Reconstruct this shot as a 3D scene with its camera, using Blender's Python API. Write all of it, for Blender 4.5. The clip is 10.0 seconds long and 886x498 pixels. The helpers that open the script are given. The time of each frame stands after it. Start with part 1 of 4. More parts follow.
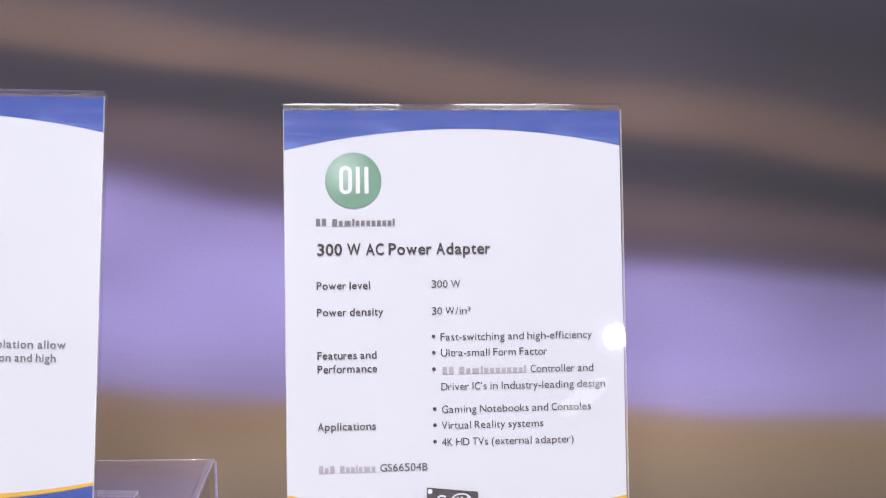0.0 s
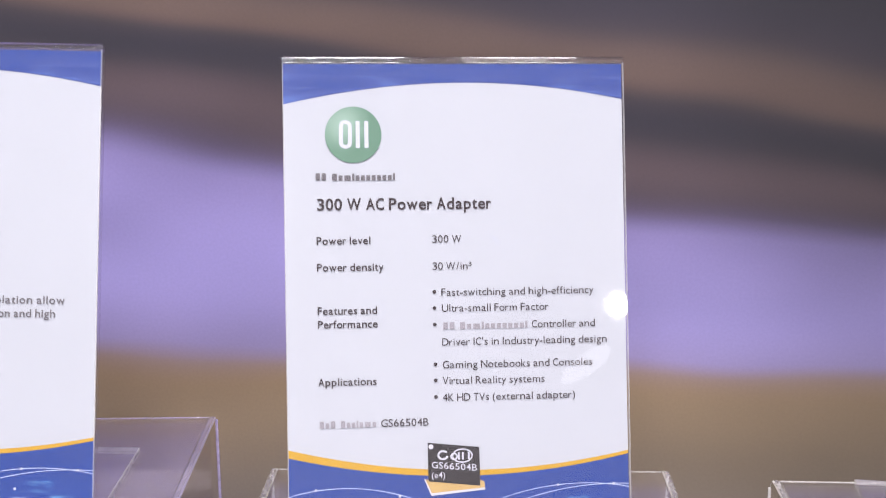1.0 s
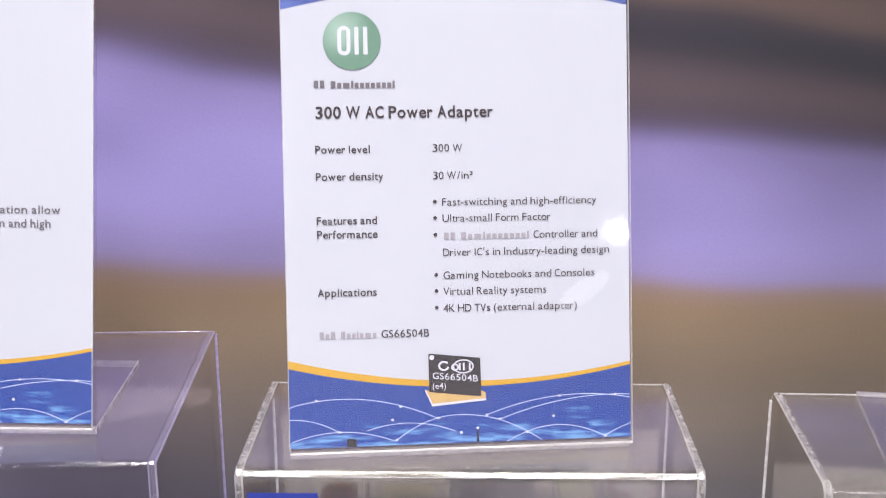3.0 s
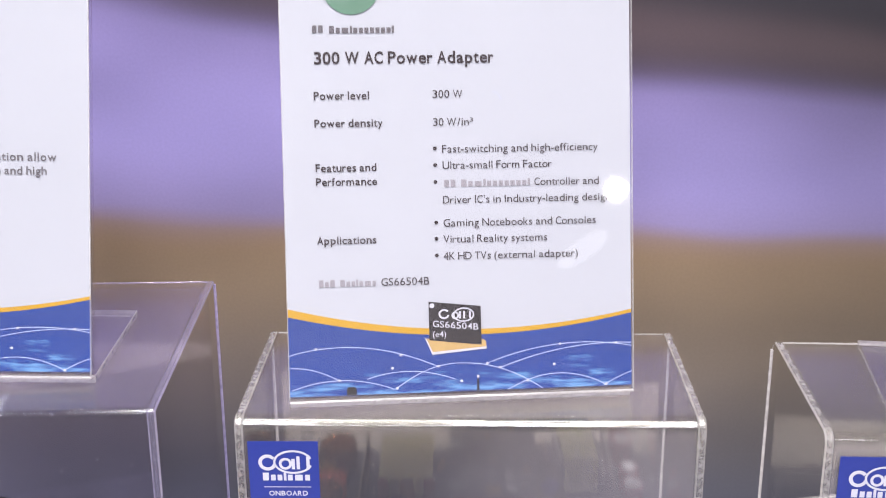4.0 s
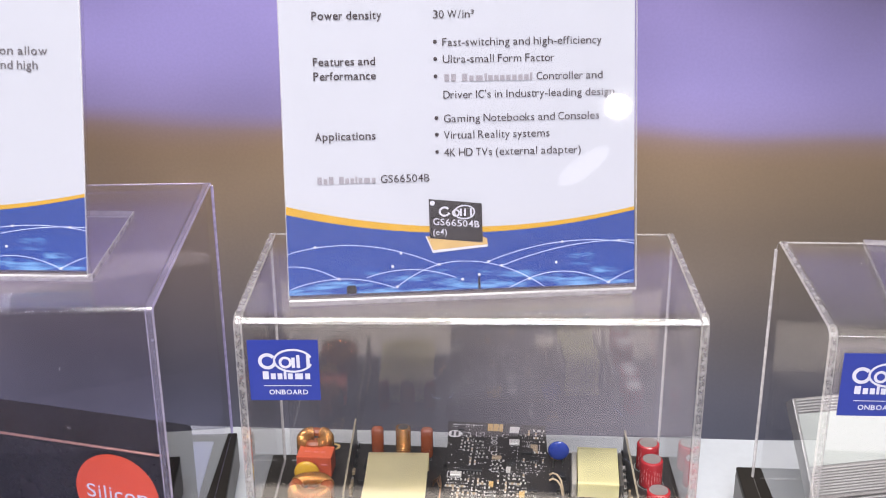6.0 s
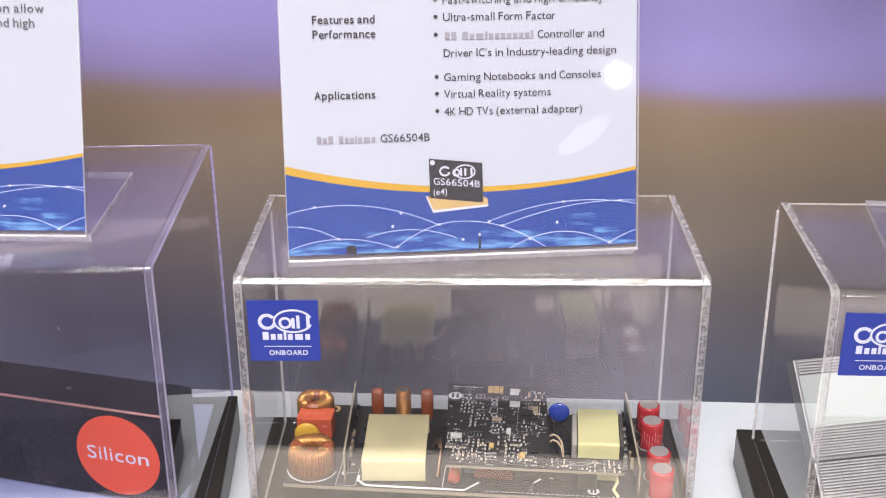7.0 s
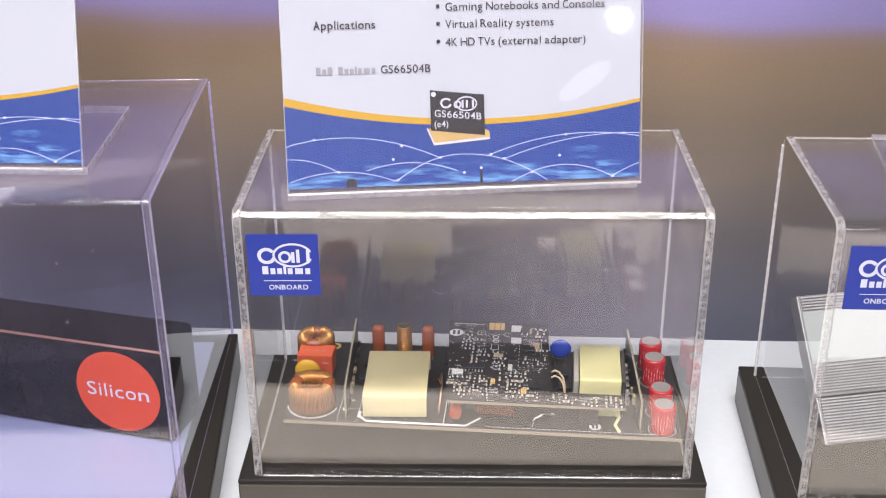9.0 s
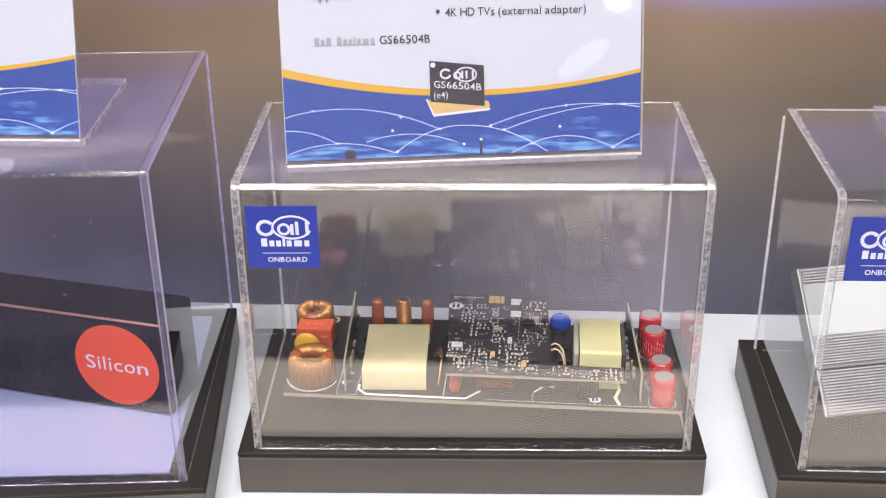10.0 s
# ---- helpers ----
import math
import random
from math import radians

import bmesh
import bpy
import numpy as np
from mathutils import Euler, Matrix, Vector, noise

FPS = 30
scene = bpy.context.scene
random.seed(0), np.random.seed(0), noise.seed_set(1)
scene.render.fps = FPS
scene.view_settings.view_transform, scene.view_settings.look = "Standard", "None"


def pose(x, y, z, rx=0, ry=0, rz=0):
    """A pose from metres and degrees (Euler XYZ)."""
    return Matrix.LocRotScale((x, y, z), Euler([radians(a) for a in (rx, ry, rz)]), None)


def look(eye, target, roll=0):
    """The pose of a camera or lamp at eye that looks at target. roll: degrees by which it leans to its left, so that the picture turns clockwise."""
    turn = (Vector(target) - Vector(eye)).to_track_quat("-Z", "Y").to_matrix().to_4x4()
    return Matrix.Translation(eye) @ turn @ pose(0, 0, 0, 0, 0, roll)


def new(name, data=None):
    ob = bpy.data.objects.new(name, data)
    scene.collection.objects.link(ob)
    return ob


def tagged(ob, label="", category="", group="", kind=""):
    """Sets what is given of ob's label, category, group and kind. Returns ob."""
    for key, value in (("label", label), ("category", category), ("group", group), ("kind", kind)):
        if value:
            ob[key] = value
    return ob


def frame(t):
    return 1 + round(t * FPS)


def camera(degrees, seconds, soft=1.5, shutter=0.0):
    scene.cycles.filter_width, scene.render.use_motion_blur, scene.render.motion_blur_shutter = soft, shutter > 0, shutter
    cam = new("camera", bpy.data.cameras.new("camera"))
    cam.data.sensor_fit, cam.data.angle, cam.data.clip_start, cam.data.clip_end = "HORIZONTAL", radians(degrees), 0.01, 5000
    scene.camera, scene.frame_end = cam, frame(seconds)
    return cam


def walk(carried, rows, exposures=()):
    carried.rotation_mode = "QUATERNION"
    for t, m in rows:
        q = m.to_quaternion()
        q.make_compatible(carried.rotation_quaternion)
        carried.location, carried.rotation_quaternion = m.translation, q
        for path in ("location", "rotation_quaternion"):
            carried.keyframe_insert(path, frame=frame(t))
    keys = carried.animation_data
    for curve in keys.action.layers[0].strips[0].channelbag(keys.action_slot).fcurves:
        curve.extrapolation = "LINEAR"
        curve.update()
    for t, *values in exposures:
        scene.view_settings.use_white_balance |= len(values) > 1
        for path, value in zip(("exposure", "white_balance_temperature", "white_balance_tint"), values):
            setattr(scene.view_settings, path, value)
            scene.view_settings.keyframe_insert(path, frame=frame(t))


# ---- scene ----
cam = camera(40.26, 10.0, soft=1.05)
TOP = 0.133  # height of the middle case's lid above the shelf
PATH = [
    (0.0, 0.0013, -0.4011, 0.2126, 1.392, -11.354, -0.100),
    (0.5, 0.0006, -0.4001, 0.2097, 1.320, -12.203, -0.163),
    (1.0, 0.0021, -0.3995, 0.2067, 1.541, -12.793, -0.208),
    (1.5, 0.0016, -0.3980, 0.2054, 1.498, -13.652, -0.182),
    (2.0, 0.0005, -0.3970, 0.2032, 1.391, -14.494, -0.181),
    (2.5, 0.0011, -0.3962, 0.2011, 1.462, -15.317, -0.208),
    (4.0, 0.0005, -0.3934, 0.1933, 1.416, -18.087, -0.276),
    (4.5, 0.0006, -0.3923, 0.1909, 1.448, -19.075, -0.329),
    (5.0, 0.0006, -0.3916, 0.1882, 1.459, -20.110, -0.369),
    (5.5, 0.0007, -0.3909, 0.1853, 1.490, -21.014, -0.383),
    (6.0, 0.0002, -0.3898, 0.1834, 1.444, -21.897, -0.408),
    (7.5, 0.0000, -0.3889, 0.1771, 1.468, -23.933, -0.458),
    (8.0, -0.0003, -0.3881, 0.1757, 1.444, -24.601, -0.457),
    (8.5, -0.0001, -0.3878, 0.1744, 1.485, -25.178, -0.494),
    (9.0, -0.0004, -0.3872, 0.1724, 1.487, -25.745, -0.488),
    (9.5, -0.0005, -0.3870, 0.1708, 1.468, -26.279, -0.518),
    (10.0, -0.0009, -0.3866, 0.1694, 1.411, -26.752, -0.519),
]
walk(cam, [(t, pose(x, y, z + TOP, 90 + pitch, 0, yaw) @ pose(0, 0, 0, 0, 0, roll)) for t, x, y, z, yaw, pitch, roll in PATH])

# ---- light: an exhibition hall with ceiling panels, a round lamp and a bar lamp across the aisle ----
world = bpy.data.worlds.new("hall")
scene.world = world
world.use_nodes = True
world.node_tree.nodes["Background"].inputs["Color"].default_value = (0.62, 0.62, 0.70, 1)
world.node_tree.nodes["Background"].inputs["Strength"].default_value = 0.25
scene.view_settings.exposure = 0.0


def lamp(name, at, target, sx, sy, watts, rgb=(1, 0.97, 1.0), shape="RECTANGLE"):
    data = bpy.data.lights.new(name, "AREA")
    data.shape, data.size, data.size_y, data.energy, data.color = shape, sx, sy, watts, rgb
    ob = new(name, data)
    ob.matrix_world = look(at, target)
    return ob


COOL = (0.945, 0.94, 1.0)
for x, width, watts in ((-0.57, 0.26, 22), (0.16, 0.41, 34), (0.65, 0.29, 20), (-1.25, 0.5, 30), (1.30, 0.5, 7)):
    lamp("ceiling_panel", (x, -1.70, 2.35), (x, -1.70, 0), width, 0.8, watts, COOL)
lamp("ceiling_panel", (0.0, -3.0, 2.35), (0, -3.0, 0), 2.4, 0.6, 48, COOL)
lamp("ceiling_panel", (-0.1, -0.55, 2.35), (-0.1, -0.55, 0), 1.3, 0.3, 69, (1, 0.935, 0.84))
lamp("round_lamp", (1.50, -3.61, 0.98), (0.05, 0.04, 0.2), 0.076, 0.076, 1.5, (1, 1, 1), "DISK")
lamp("bar_lamp", (1.385, -3.69, 0.775), (0.05, 0.04, 0.2), 0.22, 0.075, 0.028, (1, 0.97, 1), "ELLIPSE").rotation_euler.rotate_axis("Z", radians(32))


# ---- materials ----
def lin(r, g, b):
    return tuple(((c / 255 + 0.055) / 1.055) ** 2.4 if c > 10 else c / 255 / 12.92 for c in (r, g, b)) + (1,)


def surface(name, rgb, rough=0.5, metal=0.0, vary=0.12, scale=300.0, bump=0.0, coat=0.0, spec=0.5, island=0.0):
    """A plain real surface: colour uneven at two scales, uneven gloss, fine relief."""
    m = bpy.data.materials.new(name)
    m.use_nodes = True
    n, k = m.node_tree.nodes, m.node_tree.links
    b = n["Principled BSDF"]
    co = n.new("ShaderNodeTexCoord")
    fine, broad = n.new("ShaderNodeTexNoise"), n.new("ShaderNodeTexNoise")
    fine.inputs["Scale"].default_value, broad.inputs["Scale"].default_value = scale * 6, scale * 0.35
    fine.inputs["Detail"].default_value, broad.inputs["Detail"].default_value = 4, 3
    add = n.new("ShaderNodeMath")
    add.operation = "ADD"
    for t in (fine, broad):
        k.new(co.outputs["Object"], t.inputs["Vector"])
    k.new(fine.outputs["Fac"], add.inputs[0])
    k.new(broad.outputs["Fac"], add.inputs[1])
    ramp = n.new("ShaderNodeMapRange")
    ramp.inputs["From Min"].default_value, ramp.inputs["From Max"].default_value = 0.6, 1.4
    ramp.inputs["To Min"].default_value, ramp.inputs["To Max"].default_value = 1 - vary, 1 + vary
    k.new(add.outputs[0], ramp.inputs["Value"])
    mul = n.new("ShaderNodeMix")
    mul.data_type, mul.blend_type = "RGBA", "MULTIPLY"
    mul.inputs["Factor"].default_value = 1
    mul.inputs["A"].default_value = rgb if len(rgb) == 4 else (*rgb, 1)
    k.new(ramp.outputs[0], mul.inputs["B"])
    k.new(mul.outputs["Result"], b.inputs["Base Color"])
    ro = n.new("ShaderNodeMapRange")
    ro.inputs["To Min"].default_value, ro.inputs["To Max"].default_value = max(rough - 0.08, 0.02), min(rough + 0.08, 1)
    k.new(broad.outputs["Fac"], ro.inputs["Value"])
    k.new(ro.outputs[0], b.inputs["Roughness"])
    b.inputs["Metallic"].default_value = metal
    b.inputs["Coat Weight"].default_value = coat
    b.inputs["Specular IOR Level"].default_value = spec
    if bump:
        bm_node = n.new("ShaderNodeBump")
        bm_node.inputs["Strength"].default_value, bm_node.inputs["Distance"].default_value = bump, 0.0004
        k.new(fine.outputs["Fac"], bm_node.inputs["Height"])
        k.new(bm_node.outputs[0], b.inputs["Normal"])
    return m


def acrylic(name, tint, frost=0.0, rough=0.01, body=(0.9, 0.88, 0.88), uneven=0.55, gloss_low=0.080, gloss_rise=1.05):
    """Clear sheet: light passes straight through, gloss grows towards grazing. frost: how far sawing, painted haze or
    painted highlights whiten it.
    """
    m = bpy.data.materials.new(name)
    m.use_nodes = True
    n, k = m.node_tree.nodes, m.node_tree.links
    n.remove(n["Principled BSDF"])
    clear_bsdf, gloss = n.new("ShaderNodeBsdfTransparent"), n.new("ShaderNodeBsdfGlossy")
    clear_bsdf.inputs["Color"].default_value = (*tint, 1)
    gloss.inputs["Roughness"].default_value = rough
    facing, power, scale = n.new("ShaderNodeLayerWeight"), n.new("ShaderNodeMath"), n.new("ShaderNodeMath")
    facing.inputs["Blend"].default_value = 0.5
    power.operation, scale.operation = "POWER", "MULTIPLY_ADD"
    power.inputs[1].default_value, scale.inputs[1].default_value, scale.inputs[2].default_value = 5, gloss_rise, gloss_low
    k.new(facing.outputs["Facing"], power.inputs[0])
    k.new(power.outputs[0], scale.inputs[0])
    mix = n.new("ShaderNodeMixShader")
    k.new(scale.outputs[0], mix.inputs[0])
    under = clear_bsdf.outputs[0]
    if frost:
        co, flecks, amount = n.new("ShaderNodeTexCoord"), n.new("ShaderNodeTexNoise"), n.new("ShaderNodeMapRange")
        flecks.inputs["Scale"].default_value, flecks.inputs["Detail"].default_value = 420 if frost > 0.1 else 60, 3
        k.new(co.outputs["Object"], flecks.inputs["Vector"])
        amount.inputs["From Min"].default_value, amount.inputs["From Max"].default_value = 0.3, 0.7
        amount.inputs["To Min"].default_value, amount.inputs["To Max"].default_value = frost * (1 - uneven), frost * (1 + uneven)
        k.new(flecks.outputs["Fac"], amount.inputs["Value"])
        white, glow, both, whitened = n.new("ShaderNodeBsdfDiffuse"), n.new("ShaderNodeBsdfTranslucent"), n.new("ShaderNodeMixShader"), n.new("ShaderNodeMixShader")
        white.inputs["Color"].default_value = glow.inputs["Color"].default_value = (*body, 1)
        k.new(white.outputs[0], both.inputs[1])
        k.new(glow.outputs[0], both.inputs[2])
        k.new(amount.outputs[0], whitened.inputs[0])
        k.new(under, whitened.inputs[1])
        k.new(both.outputs[0], whitened.inputs[2])
        under = whitened.outputs[0]
        if frost > 0.1:
            relief = n.new("ShaderNodeBump")
            relief.inputs["Strength"].default_value, relief.inputs["Distance"].default_value = 0.3, 0.0004
            k.new(flecks.outputs["Fac"], relief.inputs["Height"])
            k.new(relief.outputs[0], gloss.inputs["Normal"])
    k.new(under, mix.inputs[1])
    k.new(gloss.outputs[0], mix.inputs[2])
    k.new(mix.outputs[0], n["Material Output"].inputs["Surface"])
    return m


def graphic():
    """The printed back wall: soft bands of dark, brown, lavender and tan, sloping down to one side. Light falloff
    towards +X is painted in.
    """
    m = bpy.data.materials.new("wall_print")
    m.use_nodes = True
    n, k = m.node_tree.nodes, m.node_tree.links
    b = n["Principled BSDF"]
    b.inputs["Roughness"].default_value = 0.55
    co, sep = n.new("ShaderNodeTexCoord"), n.new("ShaderNodeSeparateXYZ")
    k.new(co.outputs["Object"], sep.inputs[0])

    def math_node(op, a, c, clamp=False):
        x = n.new("ShaderNodeMath")
        x.operation, x.use_clamp = op, clamp
        for i, v in enumerate((a, c)):
            if isinstance(v, (int, float)):
                x.inputs[i].default_value = v
            else:
                k.new(v, x.inputs[i])
        return x.outputs[0]

    slope = n.new("ShaderNodeMapRange")
    slope.interpolation_type = "SMOOTHSTEP"
    slope.inputs["From Min"].default_value, slope.inputs["From Max"].default_value = 0.17, 0.26
    slope.inputs["To Min"].default_value, slope.inputs["To Max"].default_value = 0.016, 0.150
    k.new(sep.outputs["Z"], slope.inputs["Value"])
    cloud = n.new("ShaderNodeTexNoise")
    cloud.inputs["Scale"].default_value, cloud.inputs["Detail"].default_value = 1, 1.5
    stretch = n.new("ShaderNodeMapping")
    stretch.inputs["Scale"].default_value = (5, 1, 14)
    k.new(co.outputs["Object"], stretch.inputs[0])
    k.new(stretch.outputs[0], cloud.inputs["Vector"])
    tilt = math_node("MULTIPLY", sep.outputs["X"], slope.outputs[0])
    level = math_node("ADD", sep.outputs["Z"], tilt)
    wobble = math_node("MULTIPLY", math_node("SUBTRACT", cloud.outputs["Fac"], 0.5), 0.024)
    level = math_node("ADD", level, wobble)
    ramp = n.new("ShaderNodeValToRGB")
    ramp.color_ramp.interpolation = "B_SPLINE"
    k.new(math_node("DIVIDE", level, 0.4, True), ramp.inputs["Fac"])
    stops = [(0.00, (80, 82, 100)), (0.045, (104, 102, 112)), (0.10, (138, 125, 112)), (0.145, (150, 128, 102)), (0.159, (150, 126, 104)),
             (0.167, (152, 142, 200)), (0.20, (152, 142, 200)), (0.233, (142, 130, 185)), (0.246, (68, 58, 74)), (0.262, (88, 74, 80)),
             (0.272, (84, 70, 77)), (0.281, (46, 44, 54)), (0.296, (46, 44, 57)), (0.304, (106, 86, 79)), (0.317, (99, 82, 79)), (0.327, (56, 51, 64)),
             (0.342, (50, 46, 58)), (0.356, (36, 33, 44)), (0.4, (56, 51, 72))]
    els = ramp.color_ramp.elements
    while len(els) < len(stops):
        els.new(0.5)
    for e, (z, c) in zip(els, stops):
        e.position, e.color = z / 0.4, tuple(min(v * 0.90, 1) for v in lin(*c)[:3]) + (1,)
    weave = n.new("ShaderNodeTexNoise")
    weave.inputs["Scale"].default_value = 700
    k.new(co.outputs["Object"], weave.inputs["Vector"])
    mr = n.new("ShaderNodeMapRange")
    mr.inputs["To Min"].default_value, mr.inputs["To Max"].default_value = 0.93, 1.07
    k.new(weave.outputs["Fac"], mr.inputs["Value"])
    mix = n.new("ShaderNodeMix")
    mix.data_type, mix.blend_type = "RGBA", "MULTIPLY"
    mix.inputs["Factor"].default_value = 1
    blotch, soft_map, shade = n.new("ShaderNodeTexNoise"), n.new("ShaderNodeMapping"), n.new("ShaderNodeMapRange")
    soft_map.inputs["Scale"].default_value, soft_map.inputs["Rotation"].default_value = (8, 1, 16), (0, 0.13, 0)
    blotch.inputs["Scale"].default_value, blotch.inputs["Detail"].default_value = 1, 1
    k.new(co.outputs["Object"], soft_map.inputs[0])
    k.new(soft_map.outputs[0], blotch.inputs["Vector"])
    shade.inputs["From Min"].default_value, shade.inputs["From Max"].default_value = 0.3, 0.7
    shade.inputs["To Min"].default_value, shade.inputs["To Max"].default_value = 0.84, 1.12
    k.new(blotch.outputs["Fac"], shade.inputs["Value"])
    k.new(ramp.outputs["Color"], mix.inputs["A"])
    # falling-off of light towards +X, multiplied into the print colour
    light_falloff = n.new("ShaderNodeMapRange")
    light_falloff.interpolation_type = "SMOOTHSTEP"
    light_falloff.inputs["From Min"].default_value, light_falloff.inputs["From Max"].default_value = 0.05, 0.22
    light_falloff.inputs["To Min"].default_value, light_falloff.inputs["To Max"].default_value = 1.0, 0.54
    k.new(sep.outputs["X"], light_falloff.inputs["Value"])
    k.new(math_node("MULTIPLY", math_node("MULTIPLY", mr.outputs[0], shade.outputs[0]), light_falloff.outputs[0]), mix.inputs["B"])
    k.new(mix.outputs["Result"], b.inputs["Base Color"])
    return m


def sky_print(name, low, high, v0, v1):
    """Printed blue sky with streaky clouds."""
    m = bpy.data.materials.new(name)
    m.use_nodes = True
    n, k = m.node_tree.nodes, m.node_tree.links
    b = n["Principled BSDF"]
    b.inputs["Roughness"].default_value = 0.45
    co, sep, mp = n.new("ShaderNodeTexCoord"), n.new("ShaderNodeSeparateXYZ"), n.new("ShaderNodeMapping")
    k.new(co.outputs["Object"], sep.inputs[0])
    k.new(co.outputs["Object"], mp.inputs[0])
    mp.inputs["Scale"].default_value = (55, 330, 1)
    t = n.new("ShaderNodeTexNoise")
    t.inputs["Scale"].default_value, t.inputs["Detail"].default_value, t.inputs["Roughness"].default_value = 1, 8, 0.62
    k.new(mp.outputs[0], t.inputs["Vector"])
    r = n.new("ShaderNodeMapRange")
    r.inputs["From Min"].default_value, r.inputs["From Max"].default_value = v0, v1
    k.new(sep.outputs["Y"], r.inputs["Value"])
    a = n.new("ShaderNodeMath")
    a.operation = "MULTIPLY_ADD"
    a.inputs[1].default_value, a.use_clamp = 2.3, True
    k.new(t.outputs["Fac"], a.inputs[0])
    s = n.new("ShaderNodeMath")
    s.operation = "SUBTRACT"
    k.new(r.outputs[0], s.inputs[0])
    s.inputs[1].default_value = 1.15
    k.new(s.outputs[0], a.inputs[2])
    ramp = n.new("ShaderNodeValToRGB")
    e = ramp.color_ramp.elements
    e[0].position, e[0].color = 0.0, lin(*low)
    e[1].position, e[1].color = 0.35, lin(*high)
    x = e.new(0.85)
    x.color = lin(30, 62, 140)
    k.new(a.outputs[0], ramp.inputs["Fac"])
    k.new(ramp.outputs["Color"], b.inputs["Base Color"])
    return m


SIGN_CLEAR = acrylic("sign_acrylic", (0.99, 0.985, 0.99), rough=0.025)
CLEAR = acrylic("clear_acrylic", (0.99, 0.985, 0.985), 0.003, gloss_rise=1.3)
STILL = acrylic("still_acrylic_face", (0.995, 0.995, 0.995), gloss_low=0.0, gloss_rise=0.0)
CASE_EDGE = acrylic("saw_marked_acrylic_edge", (0.95, 0.93, 0.93), 0.26, 0.06, (0.97, 0.95, 0.95))
# the LINE materials are whitened to stand for highlights on the arrises
CASE_LINE = acrylic("arris_highlight", (0.97, 0.95, 0.95), 0.42, 0.05, (0.98, 0.96, 0.96), 0.2)
CLEAR_EDGE = acrylic("sawn_acrylic_edge", (0.97, 0.95, 0.95), 0.36, 0.04, (0.97, 0.95, 0.95), 0.15)
VIOLET = acrylic("violet_tinged_acrylic", (0.965, 0.955, 0.995), 0.0125, body=(0.70, 0.66, 0.97), gloss_low=0.055)
VIOLET_EDGE = acrylic("violet_acrylic_edge", (0.88, 0.85, 0.98), 0.20, 0.04, (0.74, 0.70, 0.98))
VIOLET_LINE = acrylic("violet_arris_highlight", (0.86, 0.83, 0.97), 0.42, 0.04, (0.72, 0.66, 0.95), 0.2)
# lids get a diffuse haze in place of the wall's bright reflection
LID = acrylic("hazed_acrylic_lid", (0.985, 0.98, 0.98), 0.045, body=(0.86, 0.84, 0.88), uneven=0.3)
VIOLET_LID = acrylic("hazed_violet_lid", (0.965, 0.955, 0.995), 0.075, body=(0.76, 0.70, 0.90), uneven=0.3)
SHELF = surface("white_laminate", (0.475, 0.50, 0.54), 0.3, vary=0.05, scale=40)
REFLECTOR_STRIP = surface("cream_reflector_strip", (0.93, 0.84, 0.74), 0.4, vary=0.05, scale=40)
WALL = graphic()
PLAIN_WALL = surface("hall_wall_paint", (0.60, 0.58, 0.60), 0.7, vary=0.08, scale=3)
CARPET = surface("stand_carpet", (0.035, 0.033, 0.034), 0.95, vary=0.25, scale=30)
def aisle_reflector():
    """Unseen aisle floor, dark turning pale towards +X to brighten reflections in the case fronts."""
    m = surface("aisle_reflector", (0.86, 0.78, 0.86), 0.6, vary=0.12, scale=4)
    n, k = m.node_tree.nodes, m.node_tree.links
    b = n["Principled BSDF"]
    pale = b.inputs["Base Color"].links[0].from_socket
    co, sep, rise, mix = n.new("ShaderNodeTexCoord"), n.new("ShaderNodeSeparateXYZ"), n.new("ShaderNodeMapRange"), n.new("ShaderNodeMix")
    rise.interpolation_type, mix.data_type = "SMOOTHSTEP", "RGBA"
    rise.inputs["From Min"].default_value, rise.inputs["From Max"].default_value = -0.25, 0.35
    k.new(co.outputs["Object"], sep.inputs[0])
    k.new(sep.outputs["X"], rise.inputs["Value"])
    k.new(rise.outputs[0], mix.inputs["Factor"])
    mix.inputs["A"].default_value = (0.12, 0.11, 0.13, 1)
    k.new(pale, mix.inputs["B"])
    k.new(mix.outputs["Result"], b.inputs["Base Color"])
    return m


AISLE = aisle_reflector()
CEIL = surface("hall_ceiling_paint", (0.80, 0.79, 0.80), 0.8, vary=0.06, scale=3)
# black plinth: side colour lightened for the shelf's reflection, top left dark
BASE = surface("black_base_lightened_sides", (0.072, 0.061, 0.050), 0.36, vary=0.10, scale=120, bump=0.03)
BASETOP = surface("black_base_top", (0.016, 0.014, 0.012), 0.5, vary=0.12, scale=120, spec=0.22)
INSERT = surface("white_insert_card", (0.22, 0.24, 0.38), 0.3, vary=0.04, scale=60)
PAPER = surface("white_paper", (0.48, 0.498, 0.558), 0.5, vary=0.02, scale=60)
INK = surface("dark_ink", lin(42, 29, 34), 0.6, vary=0.15, scale=400)
GREYINK = surface("grey_ink", lin(98, 94, 100), 0.6, vary=0.1, scale=400)
PALEINK = surface("pale_grey_ink", lin(148, 144, 152), 0.6, vary=0.1, scale=400)
GOLD = surface("gold_print", lin(196, 152, 28), 0.5, vary=0.08, scale=120)
SKYTOP = sky_print("blue_sky_header", (80, 103, 172), (56, 74, 144), 0.155, 0.180)
SKYLOW = sky_print("blue_sky_footer", (108, 158, 208), (22, 62, 144), -0.006, 0.022)
WHITE = surface("white_print", (0.58, 0.59, 0.68), 0.5, vary=0.04, scale=300)
LINE = surface("pale_line_print", lin(190, 202, 240), 0.5, vary=0.15, scale=300)
